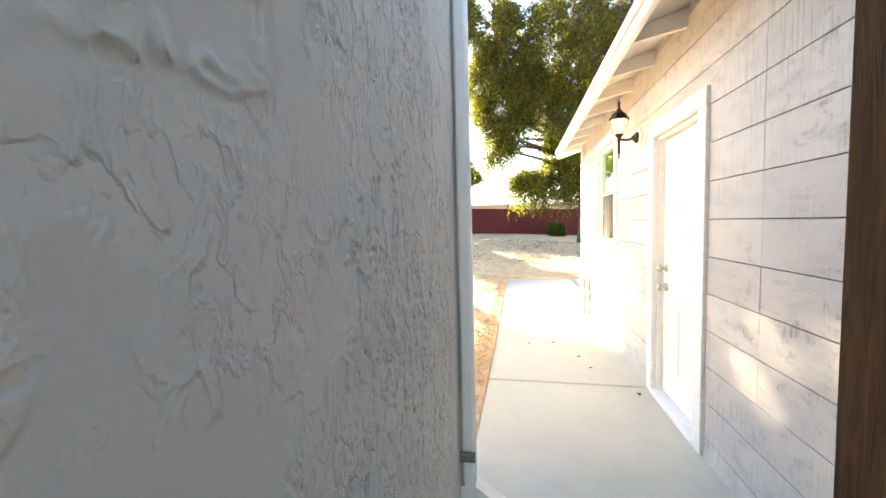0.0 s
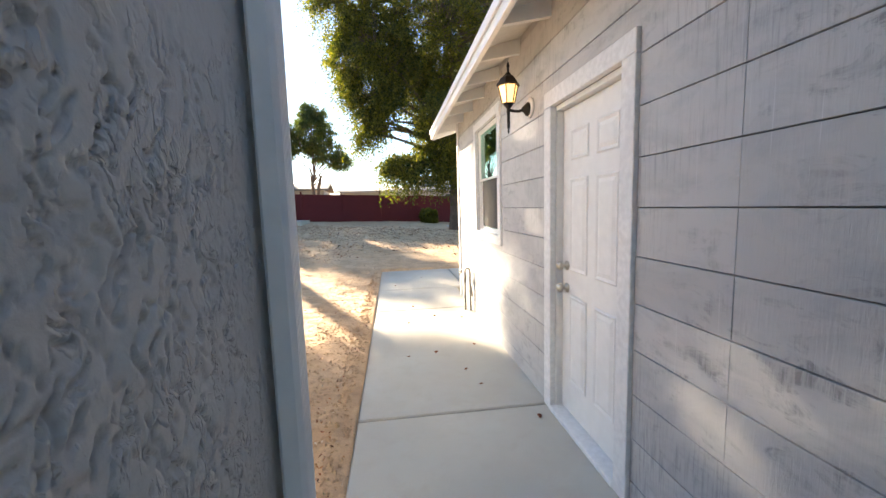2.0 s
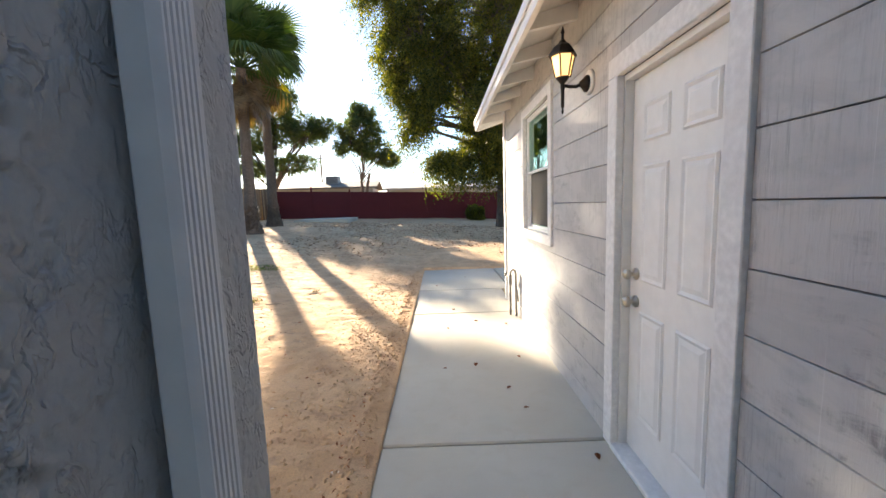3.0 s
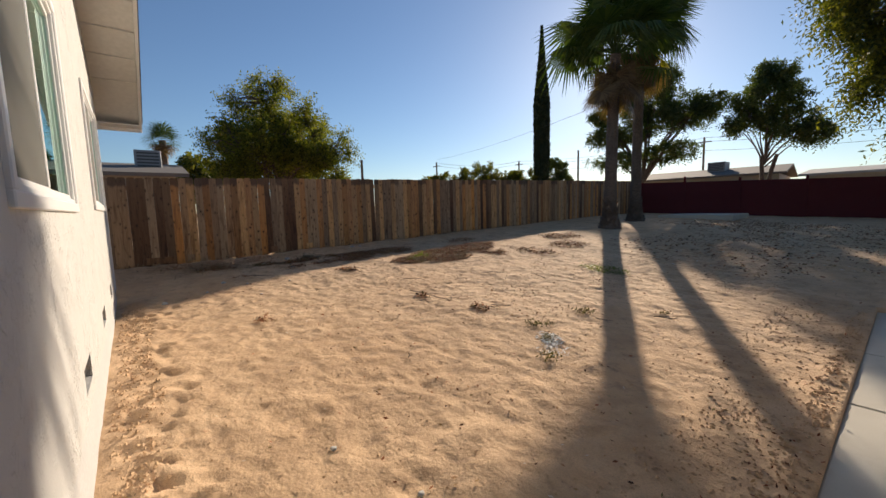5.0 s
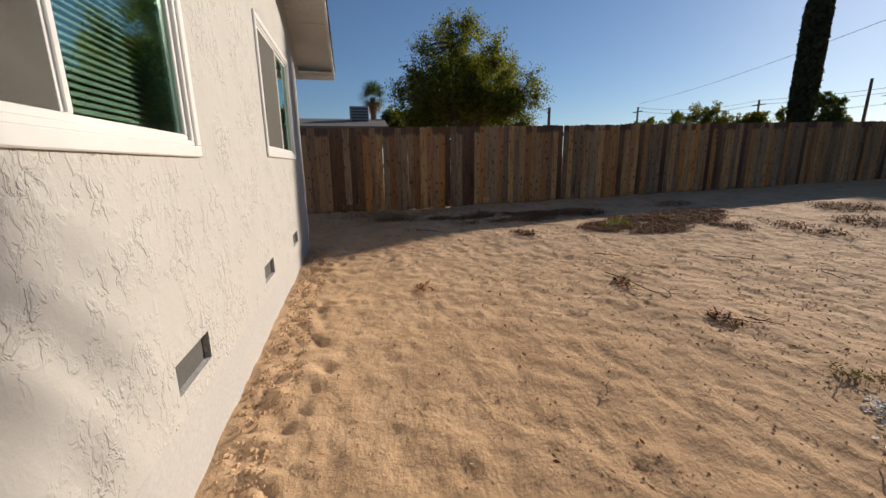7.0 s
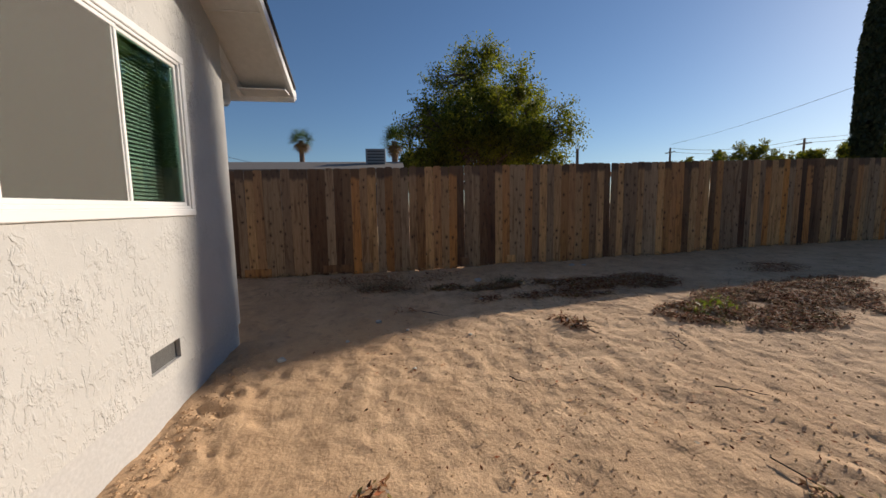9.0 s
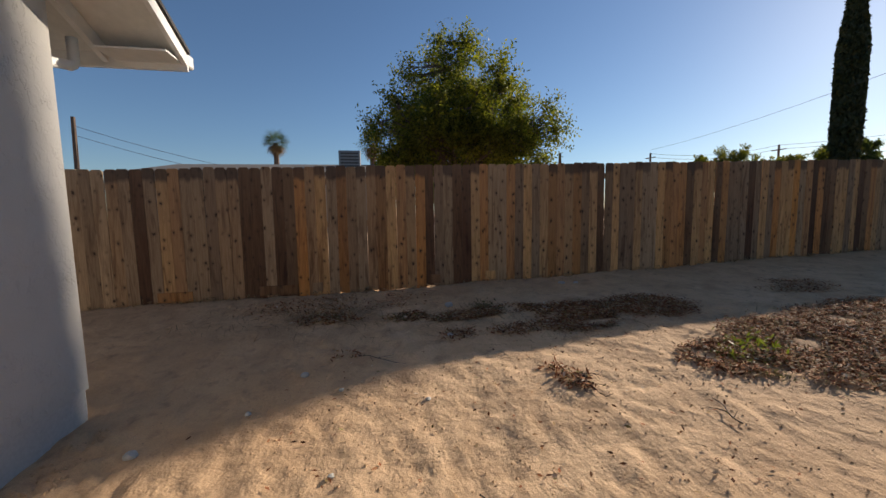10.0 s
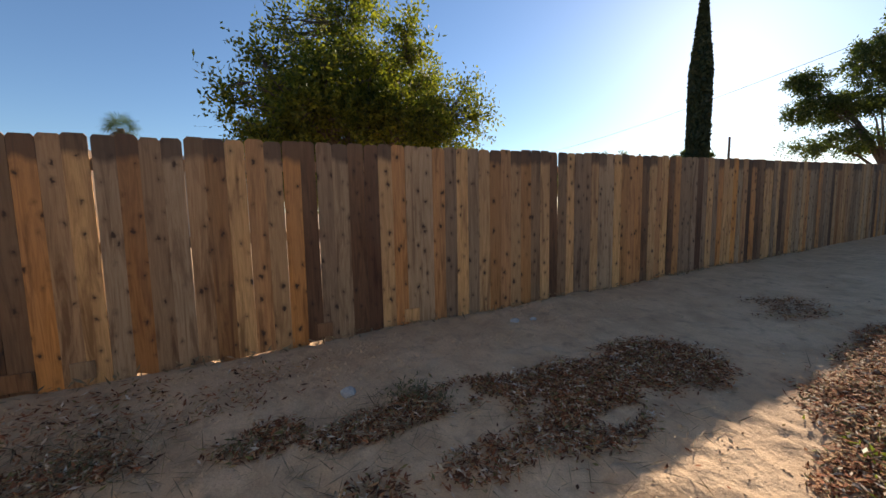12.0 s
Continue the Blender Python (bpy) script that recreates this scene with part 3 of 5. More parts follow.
def make_garage_roof():
    slope, ex, ez = 0.32, 0.69, 2.69
    roof = tagged(new("roof_garage"), "low-pitched garage roof with white eaves and open rafter tails", "roof", kind="structure")
    y0, y1 = GY0 - 0.3, 7.30
    zs = lambda x: ez + slope * (x - ex)
    part("roof_deck", prismed([(ex, zs(ex)), (3.6, zs(3.6)), (3.6, zs(3.6) + 0.02), (ex, zs(ex) + 0.02)], y0, y1), SOFFIT, roof)
    part("roof_covering", prismed([(ex - 0.03, zs(ex) + 0.022), (3.6, zs(3.6) + 0.022), (6.6, zs(3.6) - 0.93), (6.6, zs(3.6) - 0.90), (3.6, zs(3.6) + 0.05), (ex - 0.03, zs(ex) + 0.045)], y0, y1), SHINGLE, roof)
    part("fascia", boxed(ex - 0.04, ex, y0, y1, ez - 0.11, ez + 0.02, bevel=0.004), WHITE, roof)
    part("drip_edge", boxed(ex - 0.058, ex - 0.042, y0, y1, ez - 0.035, ez + 0.04, bevel=0.004), WHITE, roof)
    part("barge_board", prismed([(ex + 0.001, zs(ex) - 0.12), (3.6, zs(3.6) - 0.12), (3.6, zs(3.6) - 0.002), (ex + 0.001, zs(ex) - 0.002)], y1 - 0.035, y1 - 0.002), WHITE, roof)
    y = y0 + 0.25
    while y < y1 - 0.25:
        tail = prismed([(ex + 0.001, zs(ex) - 0.085), (GX + 0.015, zs(GX) - 0.125), (GX + 0.015, zs(GX) - 0.002), (ex + 0.001, zs(ex) - 0.002)], y, y + 0.04)
        part("rafter_tail", tail, WHITE, roof)
        y += 0.61


def make_garage_door():
    y0, y1, top = 2.345, 3.34, 2.2
    door = tagged(new("door_1"), "closed white six-panel door with a worn white trim", "door", kind="structure")
    w = 0.105
    part("trim", boxed(GX - 0.022, GX + 0.02, y0, y0 + w, 0.0, top - w, bevel=0.004), WORN_WHITE, door)
    part("trim", boxed(GX - 0.022, GX + 0.02, y1 - w, y1, 0.0, top - w, bevel=0.004), WORN_WHITE, door)
    part("trim", boxed(GX - 0.022, GX + 0.02, y0, y1, top - w + 0.001, top, bevel=0.004), WORN_WHITE, door)
    part("jamb", boxed(GX + 0.021, GX + 0.14, y0 + 0.085, y0 + w + 0.012, 0.0, top - w), WHITE, door)
    part("jamb", boxed(GX + 0.021, GX + 0.14, y1 - w - 0.012, y1 - 0.085, 0.0, top - w), WHITE, door)
    part("jamb", boxed(GX + 0.021, GX + 0.14, y0 + w + 0.013, y1 - w - 0.013, top - w - 0.03, top - w), WHITE, door)
    part("threshold", boxed(GX - 0.03, GX + 0.12, y0 + w, y1 - w, 0.001, 0.035, bevel=0.006), WORN_WHITE, door)
    a, b, c, d, f = y0 + w + 0.015, y1 - w - 0.015, 0.04, 2.06, GX + 0.065
    leaf = part("leaf", boxed(f, f + 0.04, a, b, c, d, bevel=0.002), WHITE, door)
    wide = b - a
    for u0, u1 in ((a + 0.11, a + wide / 2 - 0.045), (a + wide / 2 + 0.045, b - 0.11)):
        for v0, v1 in ((c + 0.22, c + 0.82), (c + 0.98, c + 1.58), (c + 1.69, c + 1.88)):
            bm = bmesh.new()                      # raised panel inside a moulded groove
            loops = [[bm.verts.new((f - 0.0015 + deep, y, z)) for y, z in ((u0 + o, v0 + o), (u1 - o, v0 + o), (u1 - o, v1 - o), (u0 + o, v1 - o))] for o, deep in ((0.0, 0.0), (0.010, -0.008), (0.026, -0.002), (0.05, -0.009))]
            for p, q in zip(loops, loops[1:]):
                for k in range(4):
                    bm.faces.new((p[k], p[(k + 1) % 4], q[(k + 1) % 4], q[k]))
            bm.faces.new(loops[-1])
            part("panel", bm, WHITE, leaf)
    for z, r in ((1.05, 0.028), (0.90, 0.03)):
        lock = bmesh.new()
        lathe(lock, [(0.032, 0.0), (0.032, 0.008), (0.012, 0.012), (0.012, 0.035), (r, 0.042), (r, 0.058), (r * 0.6, 0.07)], 14)
        bmesh.ops.rotate(lock, verts=lock.verts, cent=(0, 0, 0), matrix=Matrix.Rotation(radians(-90), 3, "Y"))
        bmesh.ops.translate(lock, verts=lock.verts, vec=(f - 0.001, b - 0.07, z))
        part("door_knob" if z < 1 else "deadbolt", lock, BRASS, leaf, "satin nickel lock", smooth=True)


def make_garage_window(index, hole, rail):
    y0, y1, z0, z1 = hole
    win = tagged(new(f"window_{index}"), "white single-hung window with green-tinted glass in a wide white trim", "window", kind="structure")
    w = 0.095
    part("trim", boxed(GX - 0.02, GX + 0.02, y0, y0 + w, z0 + w, z1, bevel=0.004), WORN_WHITE, win)
    part("trim", boxed(GX - 0.02, GX + 0.02, y1 - w, y1, z0 + w, z1, bevel=0.004), WORN_WHITE, win)
    part("trim", boxed(GX - 0.02, GX + 0.02, y0 + w, y1 - w, z1 - w, z1, bevel=0.004), WORN_WHITE, win)
    part("sill", boxed(GX - 0.021, GX + 0.02, y0, y1, z0, z0 + w - 0.001, bevel=0.004), WORN_WHITE, win)
    window_frame_parts(win, "y", y0 + w, y1 - w, z0 + w, z1 - w, GX + 0.022, 1, rail, False)
    scr = part("insect_screen", boxed(GX + 0.056, GX + 0.0575, y0 + w + 0.06, y1 - w - 0.06, z0 + w + 0.06, rail - 0.02), SCREEN, win, "grey insect screen")
    scr.visible_shadow = False


def make_wall_lamp():
    cx, cy = 0.855, 3.65
    lamp = thing("wall_lantern", (GX, cy, 2.2), "lit black metal wall lantern with frosted glass", "lamp")
    off = Vector((-GX, -cy, -2.2))

    def add(name, bm, mat, label="", smooth=False):
        bmesh.ops.translate(bm, verts=bm.verts, vec=off)
        return part(name, bm, mat, lamp, label, smooth)
    plate = bmesh.new()
    lathe(plate, [(0.075, 0.0), (0.075, 0.012), (0.06, 0.02)], 20)
    bmesh.ops.rotate(plate, verts=plate.verts, cent=(0, 0, 0), matrix=Matrix.Rotation(radians(-90), 3, "Y"))
    bmesh.ops.translate(plate, verts=plate.verts, vec=(GX, cy, 2.19))
    add("mounting_block", plate, WHITE, "round white mounting block", True)
    rose = bmesh.new()
    lathe(rose, [(0.052, 0.0), (0.05, 0.012), (0.03, 0.03), (0.014, 0.05)], 18)
    bmesh.ops.rotate(rose, verts=rose.verts, cent=(0, 0, 0), matrix=Matrix.Rotation(radians(-90), 3, "Y"))
    bmesh.ops.translate(rose, verts=rose.verts, vec=(GX - 0.02, cy, 2.18))
    add("wall_plate", rose, BLACK_METAL, smooth=True)
    add("arm", tubed([(GX - 0.05, cy, 2.18), (GX - 0.09, cy, 2.165), (GX - 0.13, cy, 2.165), (cx, cy, 2.175)], 0.011), BLACK_METAL, smooth=True)
    stem = bmesh.new()
    lathe(stem, [(0.003, 2.0), (0.008, 2.015), (0.004, 2.03), (0.011, 2.045), (0.012, 2.15), (0.016, 2.165), (0.012, 2.18), (0.035, 2.21), (0.045, 2.222)], 10, (cx, cy, 0))
    add("finial", stem, BLACK_METAL, smooth=True)
    glass = bmesh.new()
    lathe(glass, [(0.046, 2.224), (0.072, 2.345)], 6, (cx, cy, 0))
    add("glass", glass, LAMP_GLASS, "glowing frosted glass")
    for k in range(6):
        a = 2 * math.pi * k / 6
        add("bar", tubed([(cx + 0.048 * math.cos(a), cy + 0.048 * math.sin(a), 2.222), (cx + 0.075 * math.cos(a), cy + 0.075 * math.sin(a), 2.347)], 0.005, seg=5), BLACK_METAL)
    cap = bmesh.new()
    lathe(cap, [(0.088, 2.345), (0.09, 2.355), (0.055, 2.405), (0.028, 2.425), (0.02, 2.44), (0.009, 2.45), (0.009, 2.48), (0.013, 2.49), (0.002, 2.525)], 6, (cx, cy, 0))
    add("cap", cap, BLACK_METAL)
    bulb = bpy.data.lights.new("lamp_bulb", "POINT")
    bulb.energy, bulb.color, bulb.shadow_soft_size = 0.2, (1.0, 0.62, 0.28), 0.03
    ob = new("lamp_bulb", bulb)
    ob.location = (cx - 0.12, cy, 2.29)


def make_standpipe():
    tap = thing("garden_tap", (0.97, 5.98, 0.0), "galvanised standpipe with a tap beside the garage wall", "tap")
    add = lambda name, pts, r, mat=GALV: part(name, tubed([(x - 0.97, y - 5.98, z) for x, y, z in pts], r, seg=8), mat, tap, smooth=True)
    add("riser", [(0.93, 5.98, -0.02), (0.93, 5.98, 0.54), (0.935, 5.965, 0.585), (0.96, 5.95, 0.60), (0.985, 5.94, 0.585), (0.99, 5.93, 0.54), (0.995, 5.93, -0.02)], 0.014)
    add("sleeve", [(0.93, 5.98, 0.40), (0.93, 5.98, 0.53)], 0.022)
    add("spout", [(0.93, 5.985, 0.49), (0.91, 6.12, 0.485), (0.90, 6.22, 0.49)], 0.012)
    add("valve", [(0.905, 6.15, 0.48), (0.905, 6.15, 0.54)], 0.016)
    add("tap_handle", [(0.90, 6.22, 0.46), (0.90, 6.225, 0.525)], 0.010)
    add("hose_bib", [(0.995, 5.93, 0.40), (0.995, 5.86, 0.32), (0.995, 5.80, 0.22)], 0.010)


make_garage_wall()
make_garage_roof()
make_garage_door()
make_garage_window(1, G_HOLES[1], 1.775)
make_garage_window(2, G_HOLES[2], 1.80)
make_wall_lamp()
make_standpipe()

# ---- house ----
HX0, HX1, HY = -7.205, -0.348, 1.94
H_WINDOWS = [(-3.325, -1.70, 1.525, 2.70), (-6.45, -4.85, 1.56, 2.72)]
H_VENTS = [(c - 0.175, c + 0.175, 0.572, 0.708) for c in (-1.38, -2.94, -4.49, -5.91)]
EAVE_Z, PITCH = 3.18, 0.42
RIDGE = (HX0 + HX1) / 2


def roof_under(x):
    return EAVE_Z + PITCH * (min(x - HX0, HX1 - x))


def make_house():
    wall = bmesh.new()
    holes = [(a + 0.0, b - 0.0, c, d) for a, b, c, d in H_WINDOWS] + H_VENTS
    cuts = sorted({HX0, HX1, RIDGE, *(h[0] for h in holes), *(h[1] for h in holes)})
    for a, b in zip(cuts, cuts[1:]):
        zs = [0.47]
        for h in sorted(holes, key=lambda q: q[2]):
            if h[0] <= a + 1e-6 and h[1] >= b - 1e-6:
                zs += [h[2], h[3]]
        for lo, hi in zip(zs[0::2], zs[1::2] + [None]):
            if hi is None:
                prism(wall, [(a, lo), (b, lo), (b, roof_under(b)), (a, roof_under(a))], HY - 0.18, HY)
            else:
                prism(wall, [(a, lo), (b, lo), (b, hi), (a, hi)], HY - 0.18, HY)
    tagged(put_mesh("wall_north", wall, STUCCO), "light grey stucco house wall with a skip-trowel texture", "wall", kind="structure")
    tagged(put_mesh("footing", boxed(HX0 + 0.02, HX1 - 0.012, HY - 0.2, HY - 0.012, -0.3, 0.469), FOOTING), "painted concrete footing of the house", "wall", kind="structure")
    side = boxed(HX1 - 0.18, HX1 - 0.004, -7.0, HY - 0.181, -0.3, EAVE_Z)
    box(side, HX1 - 0.18, HX1 - 0.004, HY - 0.1805, HY - 0.0005, -0.3, 0.468)
    passage = tagged(put_mesh("wall_passage", side, STUCCO), "grey stucco house wall along the passage", "wall", kind="structure")
    ys, zs = np.arange(-0.3, HY - 0.001, 0.0034), np.arange(0.1, 2.9, 0.0046)
    Y, Z = np.meshgrid(ys, zs, indexing="ij")
    step = lambda t, lo, hi: np.clip((t - lo) / (hi - lo), 0, 1)
    far = step(Y, 0.30, 0.95)                     # long loose sweeps give way to a torn, pitted skin towards the corner
    wy, wz = Y + 0.05 * value_noise(Y, Z, 0.09) + 0.014 * value_noise(Y + 4, Z, 0.022), Z + 0.05 * value_noise(Y + 9, Z, 0.10) + 0.014 * value_noise(Y + 6, Z, 0.026)
    sweep = value_noise(wy * 0.45 + wz * 0.25, wz - wy * 0.35, 0.055) + 0.2 * value_noise(wy + 3, wz, 0.02)
    skin = value_noise(wy + 13, wz * 0.5, 0.050) + 0.35 * value_noise(wy + 7, wz * 0.6, 0.022)
    tear = value_noise(wy + 41, wz * 0.55, 0.026) + 0.3 * value_noise(wy + 27, wz, 0.012)
    pit = value_noise(wy + 61, wz * 0.75, 0.0125)
    loose = step(value_noise(Y + 5, Z + 2, 0.26) + 0.5 * value_noise(Y + 1, Z, 0.11), -0.06, 0.14) * (1 - 0.85 * far)
    part_on = step(value_noise(Y + 2, Z + 8, 0.07), -0.12, 0.05)
    dense = step(value_noise(Y + 17, Z + 4, 0.34) + 0.5 * value_noise(Y + 8, Z, 0.10) + 0.5 * (Y - 0.7) - 0.3 * (Z - 1.4), -0.05, 0.12)
    lip = lambda t, a, w: np.exp(-((t - a) / w) ** 2)
    coat = loose * (0.0060 * lip(sweep, 0.06, 0.040) + 0.0020 * step(sweep, 0.05, 0.10))
    coat += (0.35 + 0.65 * far) * part_on * (0.0022 * step(skin, 0.03, 0.07) - 0.0048 * lip(skin, 0.02, 0.030))
    coat += dense * (0.0018 * step(tear, 0.02, 0.08) - 0.0042 * lip(tear, 0.0, 0.045) - 0.0050 * step(pit, 0.24, 0.36))
    coat *= 1 - 0.7 * step(Y, 1.45, 1.62)
    coat += 0.0030 * value_noise(Y, Z, 0.22) + 0.0016 * value_noise(Y + 2, Z, 0.05) + 0.0007 * value_noise(Y, Z + 3, 0.012) + 0.006
    coat[:, 0] = coat[:, -1] = coat[0] = coat[-1] = -0.002
    n, k = len(ys), len(zs)
    idx = np.arange(n * k).reshape(n, k)
    f = np.stack([idx[:-1, :-1], idx[1:, :-1], idx[1:, 1:], idx[:-1, 1:]], -1).reshape(-1, 4)
    me = bpy.data.meshes.new("trowelled_coat")
    me.vertices.add(n * k)
    me.vertices.foreach_set("co", np.c_[(HX1 - 0.003 + coat).ravel(), Y.ravel(), Z.ravel()].ravel().astype(np.float32))
    me.loops.add(f.size)
    me.loops.foreach_set("vertex_index", f.ravel().astype(np.int32))
    me.polygons.add(len(f))
    me.polygons.foreach_set("loop_start", np.arange(0, f.size, 4, dtype=np.int32))
    me.update(calc_edges=True)
    me.materials.append(STUCCO)
    me.shade_smooth()
    new("trowelled_coat", me).parent = passage
    tagged(put_mesh("wall_west", boxed(HX0, HX0 + 0.18, -7.0, HY - 0.181, 0.0, EAVE_Z), STUCCO), "grey stucco house wall facing the fence", "wall", kind="structure")
    tagged(put_mesh("wall_south", boxed(HX0 + 0.19, HX1 - 0.19, -7.0, -6.8, -0.3, EAVE_Z), STUCCO), "plain grey stucco back wall", "wall", kind="structure")
    tagged(put_mesh("wall_rooms", boxed(HX0 + 0.19, HX1 - 0.19, -2.2, -2.1, 0.3, EAVE_Z - 0.1), ROOM), "plain inner wall", "wall", kind="structure")
    tagged(put_mesh("floor", boxed(HX0 + 0.19, HX1 - 0.19, -6.8, HY - 0.19, 0.56, 0.6), ROOM), "plain indoor floor", "floor", kind="structure")
    tagged(put_mesh("ceiling", boxed(HX0 + 0.19, HX1 - 0.19, -6.8, HY - 0.19, 2.98, 3.02), ROOM), "plain white ceiling", "ceiling", kind="structure")
    for a, b, c, d in H_VENTS:
        tagged(put_mesh("foundation_vent", boxed(a, b, HY - 0.04, HY - 0.03, c, d), VENT_SCREEN), "small recessed foundation vent with a painted screen", "vent", group="foundation vents")
    roof = tagged(new("roof_house"), "shallow gable roof with white boarded eaves", "roof", kind="structure")
    over, y1 = 0.66, HY + 0.50
    left, right = HX0 - over, HX1 + 0.36
    za, zb = EAVE_Z - PITCH * over, EAVE_Z - PITCH * 0.36
    zr = EAVE_Z + PITCH * (RIDGE - HX0)
    part("roof_deck", prismed([(left, za), (RIDGE, zr), (right, zb), (right, zb + 0.025), (RIDGE, zr + 0.025), (left, za + 0.025)], -7.4, y1 - 0.03), SOFFIT, roof)
    part("roof_covering", prismed([(left - 0.03, za + 0.027), (RIDGE, zr + 0.04), (right + 0.03, zb + 0.027), (right + 0.03, zb + 0.06), (RIDGE, zr + 0.075), (left - 0.03, za + 0.06)], -7.4, y1 + 0.02), SHINGLE, roof)
    for s, e, za_s in ((left, 1, za), (right, -1, zb)):
        part("barge_board", prismed([(s, za_s - 0.07), (RIDGE, zr - 0.07), (RIDGE, zr + 0.024), (s, za_s + 0.024)], y1 - 0.029, y1 + 0.004), WHITE, roof)
        part("fascia", boxed(min(s, s - 0.03 * e), max(s, s - 0.03 * e), -7.4, y1 + 0.004, za_s - 0.11, za_s + 0.024, bevel=0.003), WHITE, roof)
    part("eave_board", boxed(left + 0.001, left + 0.26, HY + 0.0, y1 - 0.031, za - 0.06, za - 0.045), WHITE, roof)
    for k in range(1, 6):                        # joints between the soffit boards
        x = HX0 - 0.15 + 0.42 * k
        z = roof_under(x)
        part("soffit_batten", boxed(x, x + 0.018, HY + 0.002, y1 - 0.03, z - 0.012, z - 0.001), SOFFIT, roof)
    part("rafter_tail", prismed([(left + 0.05, za - 0.09), (HX0 - 0.01, EAVE_Z - 0.13), (HX0 - 0.01, EAVE_Z - 0.005), (left + 0.05, za + 0.015)], HY - 0.06, HY - 0.02), WHITE, roof)
    gutter = thing("gutter", (left - 0.03, HY + 0.5, za), "white metal eaves gutter end", "gutter")
    part("channel", boxed(-0.115, -0.002, -6.0, 0.0, -0.06, 0.045, bevel=0.01), WHITE, gutter)
    elbow = thing("downspout", (HX0 - 0.045, HY - 0.09, 0.0), "white downspout with an elbow under the eaves", "downspout")
    gx = -0.295
    part("elbow", tubed([(gx, 0, za - 0.03), (gx, 0, 2.72), (gx + 0.012, 0, 2.69), (gx + 0.04, 0, 2.672), (gx + 0.1, 0, 2.662), (-0.06, 0, 2.63), (-0.015, 0, 2.60), (0, 0, 2.56)], 0.034, seg=10), WHITE, elbow, smooth=True)
    part("pipe", tubed([(0, 0, 0.25), (0, 0, 2.57)], 0.033, seg=10), WHITE, elbow, smooth=True)


def make_house_window(index, hole, split):
    x0, x1, z0, z1 = hole
    win = tagged(new(f"window_{index}"), "white vinyl sliding window with mini blinds, an insect screen on one half", "window", kind="structure")
    t = 0.052
    part("flange", boxed(x0, x1, HY - 0.05, HY + 0.018, z0, z0 + t, bevel=0.005), VINYL, win)
    part("flange", boxed(x0, x1, HY - 0.05, HY + 0.018, z1 - t, z1, bevel=0.005), VINYL, win)
    part("flange", boxed(x0, x0 + t, HY - 0.05, HY + 0.018, z0 + t, z1 - t, bevel=0.005), VINYL, win)
    part("flange", boxed(x1 - t, x1, HY - 0.05, HY + 0.018, z0 + t, z1 - t, bevel=0.005), VINYL, win)
    window_frame_parts(win, "x", x0 + t, x1 - t, z0 + t, z1 - t, HY + 0.008, -1, split, True, 0.016)
    scr = part("insect_screen", boxed(split + 0.03, x1 - t - 0.045, HY - 0.0035, HY - 0.002, z0 + t + 0.045, z1 - t - 0.045), SCREEN, win, "grey insect screen")
    scr.visible_shadow = False
    blind = thing("window_blind", (split, HY - 0.15, z1 - t), "lowered white mini blind with thin slats", "blind", group="window blinds")
    part("headrail", boxed(x0 + t + 0.05 - split, x1 - t - 0.05 - split, -0.02, 0.02, -0.05, -0.01), BLIND, blind)
    me = None
    z = -0.07
    while z > z0 + t + 0.02 - (z1 - t):
        if me is None:
            bm = boxed(x0 + t + 0.05 - split, x1 - t - 0.05 - split, -0.012, 0.012, -0.0008, 0.0008)
            bmesh.ops.rotate(bm, verts=bm.verts, cent=(0, 0, 0), matrix=Matrix.Rotation(radians(-48), 3, "X"))
            ob = part("slat", bm, BLIND, blind)
            me = ob.data
        else:
            ob = new("slat", me)
            ob.parent = blind
        ob.location = (0, 0, z)
        z -= 0.026


def make_downspout():
    pipe = thing("corner_downspout", (HX1, 1.675, 0.0), "white corrugated metal downspout strapped to the stucco wall", "downspout")
    y0, y1, x1 = -0.045, 0.045, 0.075
    pts = [(0.018, y0 + 0.008), (0.026, y0), (x1 - 0.012, y0), (x1, y0 + 0.012)]
    n = 5
    for k in range(n):
        a = y0 + 0.016 + (y1 - y0 - 0.032) * k / n
        b = y0 + 0.016 + (y1 - y0 - 0.032) * (k + 0.5) / n
        pts += [(x1, a), (x1 - 0.005, (a + b) / 2), (x1, b)]
    pts += [(x1, y1 - 0.012), (x1 - 0.012, y1), (0.018, y1)]
    bm = bmesh.new()
    prism(bm, pts, 0.16, 2.8, axis="z")
    part("pipe", bm, WHITE, pipe)
    part("shoe", prismed([(0.004, 0.16), (0.078, 0.16), (0.22, 0.06), (0.20, 0.0), (0.05, 0.06), (0.004, 0.08)], y0, y1), WHITE, pipe)
    part("strap", boxed(0.002, 0.08, y0 - 0.03, y0 - 0.001, 0.30, 0.34, bevel=0.003), GALV, pipe, "metal strap")


make_house()
make_house_window(3, H_WINDOWS[0], -2.47)
make_house_window(4, H_WINDOWS[1], -5.72)
make_downspout()
gate_post = thing("gate_post", (0.268, 0.205, 0.0), "dark brown wooden gate post", "post")
part("post", boxed(-0.045, 0.045, -0.045, 0.045, -0.05, 2.3, bevel=0.006), POST_WOOD, gate_post)


# ---- cedar fence ----
FX = -9.9


def fence_base(y):
    return 0.455 + 0.0205 * max(-4.0, y)


def fence_top(y):
    return 2.19 + 0.0195 * max(-4.0, y)


